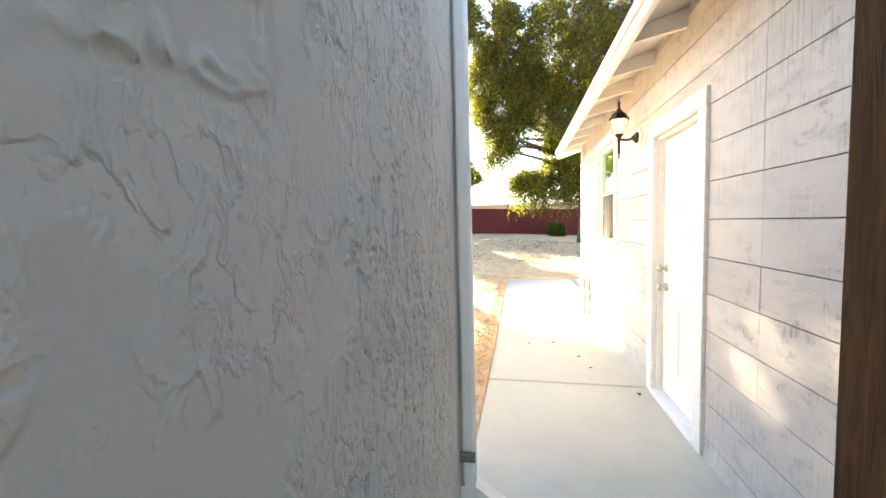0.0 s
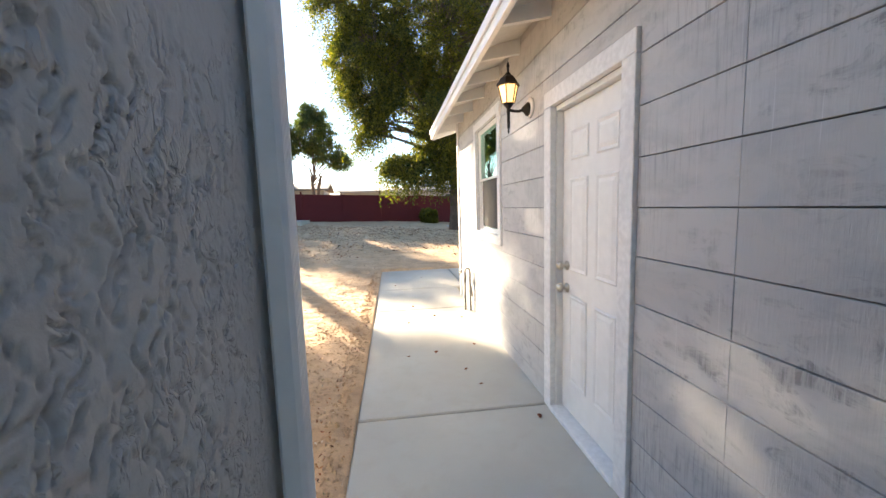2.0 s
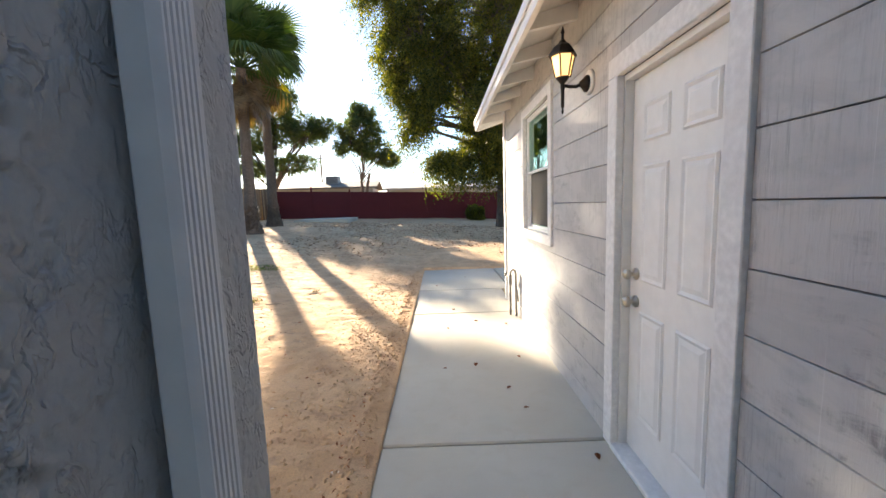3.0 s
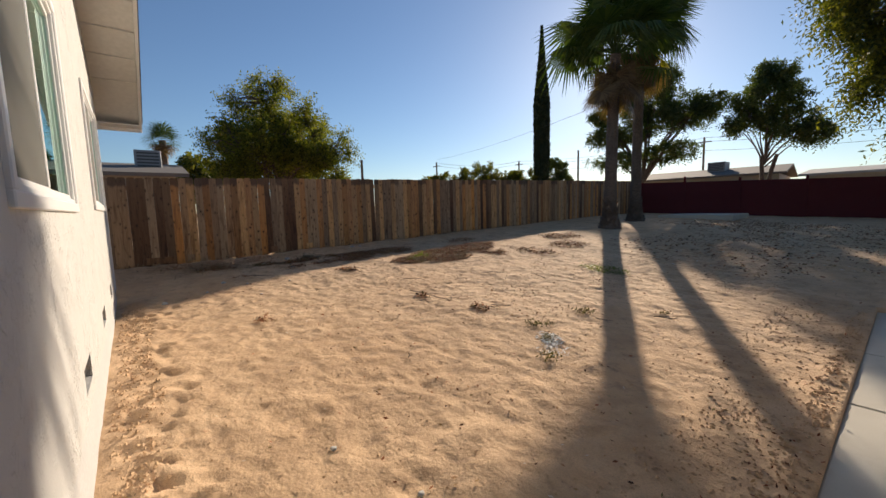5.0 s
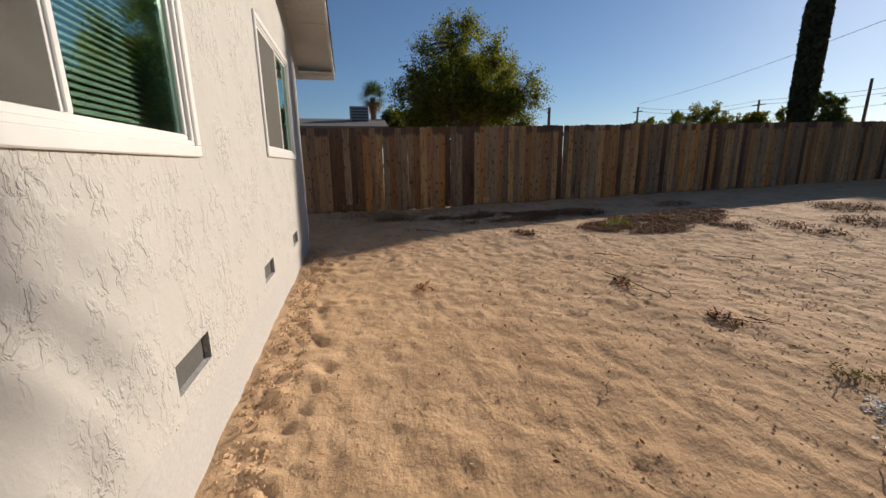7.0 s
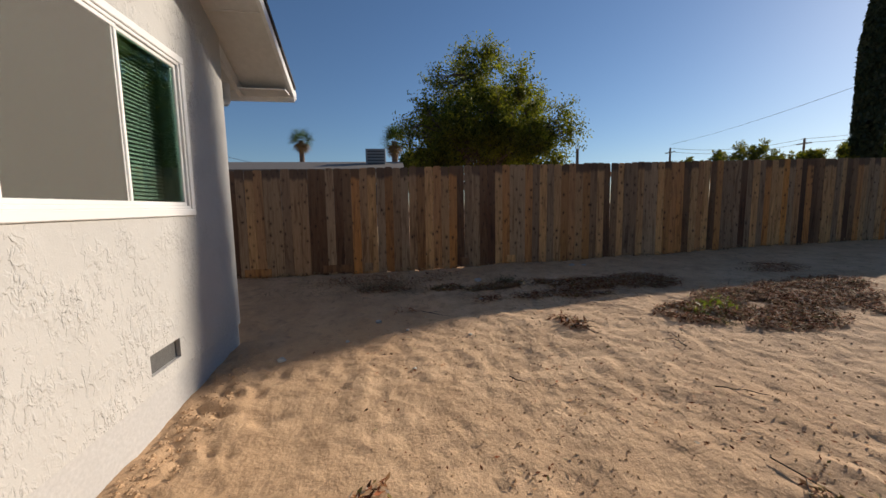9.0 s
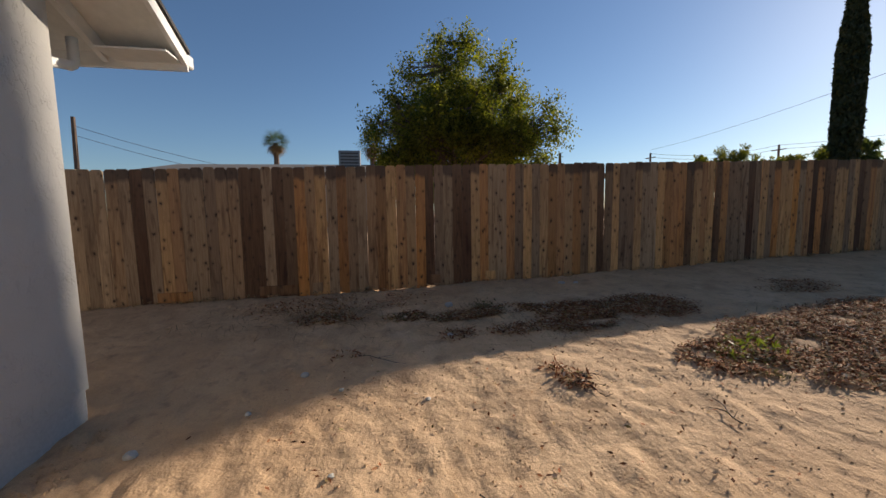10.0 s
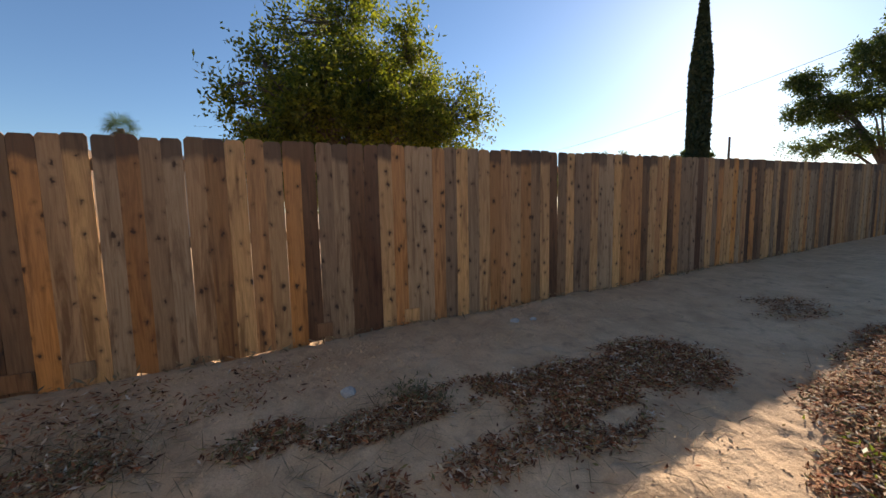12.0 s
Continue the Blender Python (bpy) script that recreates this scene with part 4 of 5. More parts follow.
def make_cedar_fence():
    fence = tagged(new("fence_cedar"), "tall weathered cedar picket fence with dog-eared boards of mixed browns", "fence", kind="structure")
    shapes = []
    for k in range(10):
        w, h, c = 0.136 + 0.004 * (k % 3), 1.825, 0.022 + 0.006 * (k % 2)
        bm = bmesh.new()
        lean = rng.uniform(-0.003, 0.003)
        prism(bm, [(0, 0.002 + 0.013 * (k % 4)), (w, 0.0 + 0.014 * ((k + 1) % 4)), (w + lean, h - c), (w - c * 0.8 + lean, h), (c * 0.8 + lean, h), (lean, h - c)], 0.0, 0.016, axis="x")
        me = bpy.data.meshes.new("picket")
        bmesh.ops.recalc_face_normals(bm, faces=bm.faces)
        bm.to_mesh(me)
        bm.free()
        me.materials.append(CEDAR)
        shapes.append((me, w))
    y = -7.0
    while y < 23.9:
        me, w = shapes[int(rng.integers(len(shapes)))]
        ob = new("picket", me)
        ob.parent = fence
        ob.location = (FX + rng.uniform(-0.004, 0.006), y, fence_base(y) - 0.085 + rng.uniform(0.0, 0.02))
        ob.rotation_euler = (rng.normal(0, 0.0026), 0, rng.normal(0, 0.014))
        y += w + min(0.0055, max(0.0004, rng.normal(0.0, 0.0026)))
    for y in np.arange(-6.6, 23.9, 2.44):
        part("fence_post", boxed(FX - 0.15, FX - 0.06, y, y + 0.09, fence_base(y) - 0.4, fence_base(y) + 1.66, bevel=0.004), CEDAR, fence)
        z = fence_base(y)
        for h in (0.25, 0.9, 1.5):
            rise = 0.05
            part("fence_rail", prismed([(y, z + h), (y + 2.44, z + h + rise), (y + 2.44, z + h + rise + 0.085), (y, z + h + 0.085)], FX - 0.058, FX - 0.012, axis="x"), CEDAR, fence)
    for y, w in ((1.1, 0.42), (2.35, 0.5), (4.75, 0.14), (5.6, 0.16), (3.05, 0.14)):
        part("patch_board", boxed(FX + 0.024, FX + 0.040, y, y + w, fence_base(y) + 0.0, fence_base(y) + 0.13, bevel=0.003), CEDAR, fence)


def make_red_fence():
    fence = tagged(new("fence_red"), "dark red painted board fence with taller posts", "fence", kind="structure")
    y, x0, x1, n = 24.05, -9.8, 10.6, 9
    step = (x1 - x0) / n
    for k in range(n + 1):
        x = x0 + step * k
        z = 0.98 - 0.036 * (x + 9.9)
        part("fence_post", boxed(x - 0.045, x + 0.045, y - 0.06, y + 0.03, z - 0.4, z + 1.74 + (0.12 if k % 3 == 1 else 0.0), bevel=0.004), RED, fence)
    for k in range(n):
        a, b = x0 + step * k + 0.046, x0 + step * (k + 1) - 0.046
        za, zb = 0.94 - 0.036 * (a + 9.9), 0.94 - 0.036 * (b + 9.9)
        for j in range(3):
            h0, h1 = 0.54 * j, 0.54 * (j + 1) + 0.01
            part("board", prismed([(a, za + h0), (b, zb + h0), (b, zb + h1), (a, za + h1)], y - 0.012 - 0.012 * (2 - j), y + 0.011 - 0.012 * (2 - j)), RED, fence)


make_cedar_fence()
make_red_fence()


# ---- palms ----
rng = np.random.default_rng(25)


def fan_frond(petiole, radius, blades, droop):
    """One fan leaf along +x: quads of its blades."""
    out = []
    for k in range(blades):
        a = radians(-115 + 230 * k / (blades - 1))
        length = radius * (0.72 + 0.28 * math.cos(a * 0.6)) * rng.uniform(0.92, 1.06)
        d = Vector((math.cos(a), math.sin(a), 0))
        s = Vector((-math.sin(a), math.cos(a), 0)) * (radius * 0.034)
        base = Vector((petiole, 0, 0)) + d * radius * 0.06
        mid = base + d * length * 0.55 + Vector((0, 0, 0.05 * radius * math.cos(a * 1.5)))
        tip = base + d * length + Vector((0, 0, -droop * length * rng.uniform(0.5, 1.3)))
        out.append((base - s * 0.25, mid - s, mid + s, base + s * 0.25))
        out.append((mid - s, tip - s * 0.08, tip + s * 0.08, mid + s))
    return np.array([[tuple(v) for v in q] for q in out])


def make_palm(x, y, height, lean, crown, label, yellow=False):
    z = float(lie(x, y)[0])
    palm = thing("palm_tree", (x, y, z - 0.05), label, "tree", group="pair of fan palms")
    bm = bmesh.new()
    pts, radii = [], []
    for k in range(25):
        u = k / 24
        pts.append((lean[0] * u * u, lean[1] * u * u, height * u))
        radii.append((0.195 + 0.20 * math.exp(-u * height / 0.40)) * (1 - 0.18 * u) * (1.0 + 0.05 * (k % 2)))
    tube(bm, pts, radii, 14)
    trunk = part("trunk", bm, PALM_BARK, palm, "rough grey-brown trunk with a flared base", smooth=False)
    boots = []
    for k in range(420):
        h = rng.uniform(0.05, 1.0) if k < 300 else rng.uniform(1.0, height)
        a = rng.uniform(0, 2 * math.pi)
        u = h / height
        r = (0.195 + 0.20 * math.exp(-h / 0.40)) * (1 - 0.18 * u)
        c = Vector((lean[0] * u * u + r * math.cos(a), lean[1] * u * u + r * math.sin(a), h))
        o, t = Vector((math.cos(a), math.sin(a), 0)), Vector((-math.sin(a), math.cos(a), 0))
        s = rng.uniform(0.5, 1.0) * (0.8 if h < 1 else 0.5)
        boots.append([tuple(c - t * 0.06 * s), tuple(c + t * 0.06 * s), tuple(c + t * 0.03 * s + o * 0.09 * s + Vector((0, 0, 0.13 * s))), tuple(c - t * 0.03 * s + o * 0.09 * s + Vector((0, 0, 0.13 * s)))])
    tagged(quads("bark", np.array(boots), PALM_BARK, palm), kind="stuff")
    top = Vector((lean[0], lean[1], height))

    def frond(name, az, up, petiole, radius, droop, mat):
        q = fan_frond(petiole, radius, 34, droop)
        m = Matrix.Translation(top) @ Matrix.Rotation(az, 4, "Z") @ Matrix.Rotation(-up, 4, "Y") @ Matrix.Rotation(rng.uniform(-0.5, 0.5), 4, "X")
        a = np.array(m)
        w = q.reshape(-1, 3) @ a[:3, :3].T + a[:3, 3]
        ob = quads(name, w.reshape(-1, 4, 3), mat, palm)
        stalk = tubed([m @ Vector((0, 0, 0)), m @ Vector((petiole * 0.5, 0, 0.03)), m @ Vector((petiole + radius * 0.1, 0, 0))], [0.03, 0.018, 0.012], seg=5)
        part("stalk", stalk, mat, ob)
    for k in range(crown):
        u = k / crown
        az = 2.399 * k + rng.uniform(-0.2, 0.2)
        up = radians(84 - 94 * u + rng.uniform(-10, 10))
        frond("frond", az, up, rng.uniform(0.85, 1.6), rng.uniform(0.9, 1.2), 0.25 + 0.4 * u, PALM_GREEN)
    for k in range(15):
        frond("dead_frond", 2.399 * k + 0.4, radians(rng.uniform(-84, -54)), rng.uniform(0.5, 1.5), rng.uniform(0.7, 0.95), 0.1, PALM_DEAD)
    if yellow:
        frond("yellow_frond", radians(-2), radians(-52), 1.3, 0.72, 0.15, PALM_YELLOW)


make_palm(-6.72, 14.95, 5.75, (0.06, 0.05), 34, "tall fan palm with a flared trunk and hanging dead fronds")
make_palm(-7.38, 18.3, 7.1, (0.05, 0.0), 36, "tall fan palm with one yellow frond", True)


# ---- broad-leaved trees ----
def patchy(p, size, seed):
    """A smooth field from -1 to 1 that breaks a crown into masses and gaps."""
    r = np.random.default_rng(seed)
    out = np.zeros(len(p))
    for k in range(6):
        w = r.normal(size=3)
        w *= r.uniform(0.7, 1.6) / np.linalg.norm(w) * 2 * np.pi / size
        out += np.sin(p @ w + r.uniform(0, 6.28))
    return out / 2.6


def make_tree(name, at, trunk_r, fork, blobs, tips, leaf, mat, label, category="tree", limbs=14, droop=0.2, stems=1, gap=0.55, strands=6, per=10, reach=0.45, hole=-0.3, mass=1.4):
    """Trunk, limbs, twigs and sprays of leaves. blobs: (x, y, z, rx, ry, rz, share) of the crown, from the foot of the tree."""
    tree = thing(name, at, label, category)
    bm = bmesh.new()
    for s in range(stems):
        ox, oy = (0, 0) if stems == 1 else (0.35 * math.cos(2.1 * s), 0.35 * math.sin(2.1 * s))
        tube(bm, [(ox * 0.3, oy * 0.3, -0.2), (ox * 0.5, oy * 0.5, fork * 0.25), (ox, oy, fork * 0.7), (ox * 1.6, oy * 1.6, fork)], [trunk_r * 1.35, trunk_r * 1.05, trunk_r * 0.95, trunk_r * 0.85], 10)
    part("trunk", bm, BARK, tree)
    wood = []
    for i in range(limbs):
        b = blobs[(i * 7) % len(blobs)] if len(blobs) > limbs else blobs[i % len(blobs)]
        d = rng.normal(size=3)
        d /= np.linalg.norm(d)
        end = Vector((b[0] + d[0] * b[3] * 0.6, b[1] + d[1] * b[4] * 0.6, b[2] + d[2] * b[5] * 0.6))
        start = Vector((0, 0, fork * rng.uniform(0.75, 1.0)))
        m1 = start.lerp(end, 0.35) + Vector((0, 0, 0.12 * (end - start).length))
        m2 = start.lerp(end, 0.7) + Vector((rng.normal(0, .15), rng.normal(0, .15), 0.1 * (end - start).length))
        r = trunk_r * rng.uniform(0.28, 0.5)
        part("limb", tubed([start, m1, m2, end], [r, r * 0.7, r * 0.4, r * 0.15], seg=6), BARK, tree)
        knee = [start, m1, m2, end]
        for a, c in zip(knee[1:], knee[2:]):
            wood += [tuple(a.lerp(c, f)) for f in (0.0, 0.33, 0.66, 1.0)]
    wood = np.array(wood)
    B = np.array([b[:6] for b in blobs])
    shares = np.array([b[6] for b in blobs], float)
    B = B[rng.choice(len(blobs), size=tips * 3, p=shares / shares.sum())]
    d = rng.normal(size=(len(B), 3))
    d /= np.linalg.norm(d, axis=1)[:, None]
    r = rng.uniform(gap ** 3, 1.0, (len(B), 1)) ** (1 / 3) * rng.uniform(0.82, 1.08, (len(B), 1))
    tip, out = B[:, :3] + d * r * B[:, 3:6], d
    keep = patchy(tip, mass, len(name) + int(abs(at[0]) * 7)) > hole
    tip, out = tip[keep][:tips], out[keep][:tips]
    # twigs from the nearest stretch of a limb to each tip
    near = wood[np.argmin(((tip[:, None, :] - wood[None]) ** 2).sum(-1), axis=1)]
    away = tip - near
    side = np.cross(away, rng.normal(size=away.shape))
    side /= np.linalg.norm(side, axis=1)[:, None] + 1e-9
    other = np.cross(away, side)
    other /= np.linalg.norm(other, axis=1)[:, None] + 1e-9
    thick = 0.007 + 0.010 * np.minimum(1.0, np.linalg.norm(away, axis=1))[:, None]
    mid = near + away * 0.5 + side * 0.10 * np.linalg.norm(away, axis=1)[:, None]
    rods = []
    for p, q, f, g in ((near, mid, 1.0, 0.65), (mid, tip, 0.65, 0.3)):
        for k in range(3):
            u0, u1 = 2 * np.pi * k / 3, 2 * np.pi * (k + 1) / 3
            o0, o1 = side * math.cos(u0) + other * math.sin(u0), side * math.cos(u1) + other * math.sin(u1)
            rods.append(np.stack([p + o0 * thick * f, p + o1 * thick * f, q + o1 * thick * g, q + o0 * thick * g], axis=1))
    tagged(quads("twig_mass", np.concatenate(rods), BARK, tree), kind="stuff")
    # leafy sprays: leaves in two rows along curved strands
    n = len(tip) * strands
    root, outward = np.repeat(tip, strands, axis=0), np.repeat(out, strands, axis=0)
    way = outward * 0.7 + rng.normal(size=(n, 3)) * 0.75
    way /= np.linalg.norm(way, axis=1)[:, None]
    long = reach * rng.uniform(0.5, 1.25, (n, 1))
    along_s = np.tile((np.arange(per) + 0.5) / per, n)[:, None]
    R, W, G = np.repeat(root, per, axis=0), np.repeat(way, per, axis=0), np.repeat(long, per, axis=0)
    down = np.array([[0, 0, -1.0]])
    c = R + W * G * along_s + down * droop * G * along_s ** 2
    tangent = W + down * 2 * droop * along_s
    tangent /= np.linalg.norm(tangent, axis=1)[:, None]
    flank = np.cross(tangent, rng.normal(size=(n, 3)).repeat(per, axis=0))
    flank /= np.linalg.norm(flank, axis=1)[:, None] + 1e-9
    sign = np.where(np.arange(n * per) % 2 == 0, 1.0, -1.0)[:, None]
    axis = tangent * 0.55 + flank * sign * 0.8 + rng.normal(size=c.shape) * 0.28 + down * droop * 0.35
    axis /= np.linalg.norm(axis, axis=1)[:, None]
    broad = np.cross(axis, np.cross(tangent, flank) + 0.4 * rng.normal(size=c.shape))
    broad /= np.linalg.norm(broad, axis=1)[:, None] + 1e-9
    size = rng.uniform(0.65, 1.25, (len(c), 1))
    L, V = axis * leaf[0] * size, broad * leaf[1] * size / 2
    quads("crown", np.stack([c, c + L * 0.45 + V, c + L, c + L * 0.45 - V], axis=1), mat, tree)
    return tree


gz = lambda x, y: float(lie(x, y)[0])
rng = np.random.default_rng(5)
# large shade tree behind the garage
make_tree("shade_tree", (2.95, 18.0, gz(2.95, 18)), 0.36, 3.4,
          [(0.4, 0, 8.2, 3.8, 4.0, 3.9, 3.4), (-4.2, -1.0, 9.2, 1.6, 1.8, 1.9, 0.9), (-3.5, -1.0, 6.9, 1.7, 1.8, 1.7, 1.0), (-3.4, -1.0, 5.0, 1.2, 1.3, 0.9, 0.4), (-4.1, -1.0, 4.4, 0.5, 0.6, 0.8, 0.1), (-2.5, -1.0, 2.75, 1.1, 1.2, 0.40, 0.28), (-1.1, -0.6, 2.9, 1.2, 1.4, 0.75, 0.4), (0.2, -1.6, 4.4, 2.2, 1.8, 1.4, 1.0), (3.2, 0, 7.4, 3.0, 3.2, 3.8, 1.4)],
          4300, (0.135, 0.046), GREEN_DARK, "large dark-green shade tree with hanging branches behind the garage", limbs=26, droop=0.75, gap=0.3, strands=5, per=13, reach=0.70, hole=-0.12, mass=1.5)


# round tree behind the cedar fence
def spire_blobs(n, reach, tall, skew):
    """Clumps along upright branches, for a crown with a ragged outline."""
    blobs = []
    for k in range(n):
        y, x = rng.uniform(-reach, reach + skew), rng.uniform(-reach, reach) * 0.75
        edge = min(1.0, math.hypot(x / 0.8, y - skew / 2) / (reach + skew / 2))
        top = tall * (1 - 0.36 * edge ** 2.4) * rng.uniform(0.80, 1.06)
        tip, foot = Vector((x, y, top)), Vector((x * 0.4, y * 0.45, tall * 0.22))
        for f, r in ((0.5, 0.42), (0.68, 0.34), (0.84, 0.24), (0.97, 0.12)):
            c = foot.lerp(tip, f)
            blobs.append((c.x, c.y, c.z, r, r, r * 1.25, r * r + 0.04))
    return blobs


make_tree("garden_tree", (-14.2, 6.3, gz(-14, 6.3)), 0.12, 1.6, spire_blobs(56, 2.3, 5.25, 0.1),
          3000, (0.088, 0.040), GREEN, "bushy round green tree behind the cedar fence", limbs=40, stems=3, gap=0.05, strands=4, per=8, reach=0.44, droop=-0.1, hole=-0.12, mass=1.1)
make_tree("thin_tree", (-14.2, 34.6, 0.95), 0.19, 2.6,
          [(0.5, 0, 8.4, 2.6, 2.4, 1.3, 1.7), (-2.8, 0, 6.2, 1.7, 1.8, 0.7, 0.8), (2.8, 0, 6.8, 2.0, 1.8, 0.9, 1.0), (-1.7, 0, 4.1, 2.6, 2, 0.5, 0.7), (2.0, 0, 4.4, 1.8, 1.6, 0.6, .6), (1.0, 0, 10.1, 1.4, 1.4, 0.7, .5), (4.4, 0, 7.6, 1.1, 1, 0.6, .4), (-0.6, 0, 6.4, 1.4, 1.4, 0.9, .6), (-3.6, 0, 7.9, 0.9, 0.9, 0.5, .3)],
          1100, (0.20, 0.080), GREEN_FAR, "airy tree with thin foliage beyond the fences", limbs=34, gap=0.2, strands=5, per=9, reach=0.60, droop=0.25, hole=-0.25, mass=1.5)
make_tree("thin_tree", (-6.1, 32.6, 1.3), 0.12, 2.9,
          [(0, 0, 6.3, 1.8, 1.8, 1.4, 2.0), (1.0, 0, 4.7, 1.25, 1.25, 0.9, 1.0), (-1.2, 0, 5.1, 0.95, 0.95, 0.75, .7), (0.15, 0, 7.6, 0.9, 0.9, 0.65, 0.6), (2.2, 0, 4.0, 0.8, 0.8, 0.5, 0.4)],
          560, (0.19, 0.075), GREEN_FAR, "small airy tree with two bare trunks", limbs=18, stems=2, gap=0.2, strands=5, per=9, reach=0.55, droop=0.3, hole=-0.3, mass=1.3)
make_tree("bush", (-29.0, 30.5, 1.5), 0.15, 1.5, [(0, 0, 2.9, 2.8, 2.4, 1.5, 1), (-3.2, -2.6, 2.4, 2.2, 2, 1.2, .7), (3.4, 2.6, 2.5, 2.4, 2, 1.1, .8)], 520, (0.19, 0.09), GREEN_DARK, "low dark-green hedge trees in the distance", limbs=8, gap=0.3)
make_tree("bush", (-34.0, 50.5, 1.5), 0.2, 2.0, [(0, 0, 4.7, 2.3, 2.3, 2.2, 1), (1.8, 0, 3.4, 1.6, 1.6, 1.2, .5)], 300, (0.24, 0.11), GREEN_FAR, "dusty green tree in the distance", limbs=8, gap=0.4)
make_tree("bush", (-24.0, 13.0, 0.8), 0.1, 1.2, [(0, 0, 2.0, 1.2, 1.2, 0.9, 1)], 140, (0.16, 0.075), GREEN_DARK, "grey-green bush behind the fence", limbs=6, gap=0.3)
make_tree("bush", (-27.5, 5.4, 0.6), 0.1, 1.6, [(0, 0, 3.2, 1.4, 1.1, 1.3, 1), (0, 1.6, 2.6, 1.3, 1.4, 1.1, .6)], 280, (0.17, 0.08), GREEN_DARK, "dark green tree beside the neighbouring house", limbs=8, gap=0.3)
make_tree("shrub", (2.05, 22.6, gz(2.05, 22.6)), 0.02, 0.25, [(0, 0, 0.42, 0.5, 0.45, 0.42, 1)], 90, (0.11, 0.045), GREEN_DARK, "small green shrub against the red fence", category="shrub", limbs=10, gap=0.2, reach=0.16, mass=0.4)


def make_cypress(x, y, z0, height, radius):
    tree = thing("cypress", (x, y, z0), "tall narrow dark cypress", "tree")
    part("trunk", tubed([(0, 0, -0.2), (0, 0, height * 0.5), (0, 0, height * 0.97)], [0.3, 0.18, 0.03], seg=8), BARK, tree)
    n = 26000
    u = rng.random(n) ** 0.85
    r = radius * np.minimum(1.0, (1 - u) * 2.4) ** 1.1 * np.minimum(1, 0.6 + u * 1.6) * rng.uniform(0.75, 1.06, n)
    a = rng.uniform(0, 2 * np.pi, n)
    pts = np.c_[r * np.cos(a), r * np.sin(a), 0.4 + u * (height - 0.4)]
    quads("crown", leaf_quads(pts, 0.32, 0.15, -1.6), CYPRESS, tree)


make_cypress(-23.9, 34.4, 0.9, 17.7, 0.72)


def make_far_palm(x, y, z0, height):
    palm = thing("distant_palm", (x, y, z0), "distant fan palm with a skirt of dead fronds", "tree")
    part("trunk", tubed([(0, 0, -0.2), (0.1, 0, height)], [0.35, 0.25], seg=8), PALM_BARK, palm)
    q = []
    d = []
    for k in range(60):
        up = radians(rng.uniform(-80, 85))
        m = Matrix.Translation((0.1, 0, height)) @ Matrix.Rotation(2.399 * k, 4, "Z") @ Matrix.Rotation(-up, 4, "Y")
        a = np.array(m)
        f = fan_frond(0.7, 0.85, 12, 0.25)
        (q if up > radians(-30) else d).append((f.reshape(-1, 3) @ a[:3, :3].T + a[:3, 3]).reshape(-1, 4, 3))
    quads("fronds", np.concatenate(q), PALM_GREEN, palm)
    quads("dead_fronds", np.concatenate(d), PALM_DEAD, palm)


make_far_palm(-47.9, -5.2, 0.5, 8.5)
make_far_palm(-38.3, 4.6, 0.5, 6.9)


# ---- the neighbourhood ----
HOUSE_PAINT = plain("beige_house_paint", (0.45, 0.38, 0.30), 0.85, grain=3)
PALE_ROOF = plain("pale_roof", (0.42, 0.40, 0.37), 0.9, grain=3)
GREY_ROOF = plain("grey_roof", (0.17, 0.15, 0.13), 0.9, grain=3)
STEEL = plain("unit_steel", (0.30, 0.31, 0.32), 0.6, 0.3, grain=4)
POLE_WOOD = wood_material("pole_wood", (0.16, 0.11, 0.08), (0.08, 0.055, 0.04))


def make_house_far(name, x, y, turn, long, deep, eave, ridge, wall, roof, label, unit=None):
    house = thing(name, pose(x, y, 0.7, rz=turn), label, "house")
    part("wall", boxed(-long / 2, long / 2, -deep / 2, deep / 2, 0, eave), wall, house)
    part("roof", prismed([(-deep / 2 - 0.5, eave - 0.05), (0, ridge), (deep / 2 + 0.5, eave - 0.05), (deep / 2 + 0.5, eave + 0.12), (0, ridge + 0.17), (-deep / 2 - 0.5, eave + 0.12)], -long / 2 - 0.5, long / 2 + 0.5, axis="x"), roof, house)
    for s in (-0.3, 0.05, 0.32):
        part("window", boxed(s * long, s * long + 1.3, -deep / 2 - 0.03, -deep / 2 + 0.02, 1.0, 2.0), DARK, house)
    if unit:
        box_ob = thing("rooftop_cooler", (Matrix(house.matrix_world) @ Vector((unit[0], unit[1], unit[2]))), "boxy metal rooftop cooler", "cooler")
        part("cabinet", boxed(-unit[3], unit[3], -unit[3], unit[3], 0.0, unit[4], bevel=0.03), STEEL, box_ob)
        for k in range(5):
            part("louvre", boxed(-unit[3] * 0.85, unit[3] * 0.85, -unit[3] - 0.02, -unit[3] - 0.001, unit[4] * (0.12 + 0.16 * k), unit[4] * (0.2 + 0.16 * k)), DARK, box_ob)


make_house_far("far_house", -13.0, 47.0, 4, 11, 8, 2.9, 3.7, HOUSE_PAINT, GREY_ROOF, "low beige house with a grey roof beyond the red fence", (0.8, -1.2, 3.5, 0.7, 0.9))
make_house_far("far_house", 1.5, 44.0, -2, 13, 7, 2.45, 2.9, HOUSE_PAINT, PALE_ROOF, "low house with a pale flat roof beyond the red fence", (2.6, 0.5, 2.9, 0.9, 1.3))
make_house_far("neighbour_house", -27.0, -0.6, 88, 9.5, 9, 2.6, 3.45, HOUSE_PAINT, GREY_ROOF, "neighbouring house with a low grey roof behind the cedar fence")
cooler = thing("rooftop_cooler", (-25.4, 3.1, 3.85), "boxy metal rooftop cooler on the neighbouring roof", "cooler")
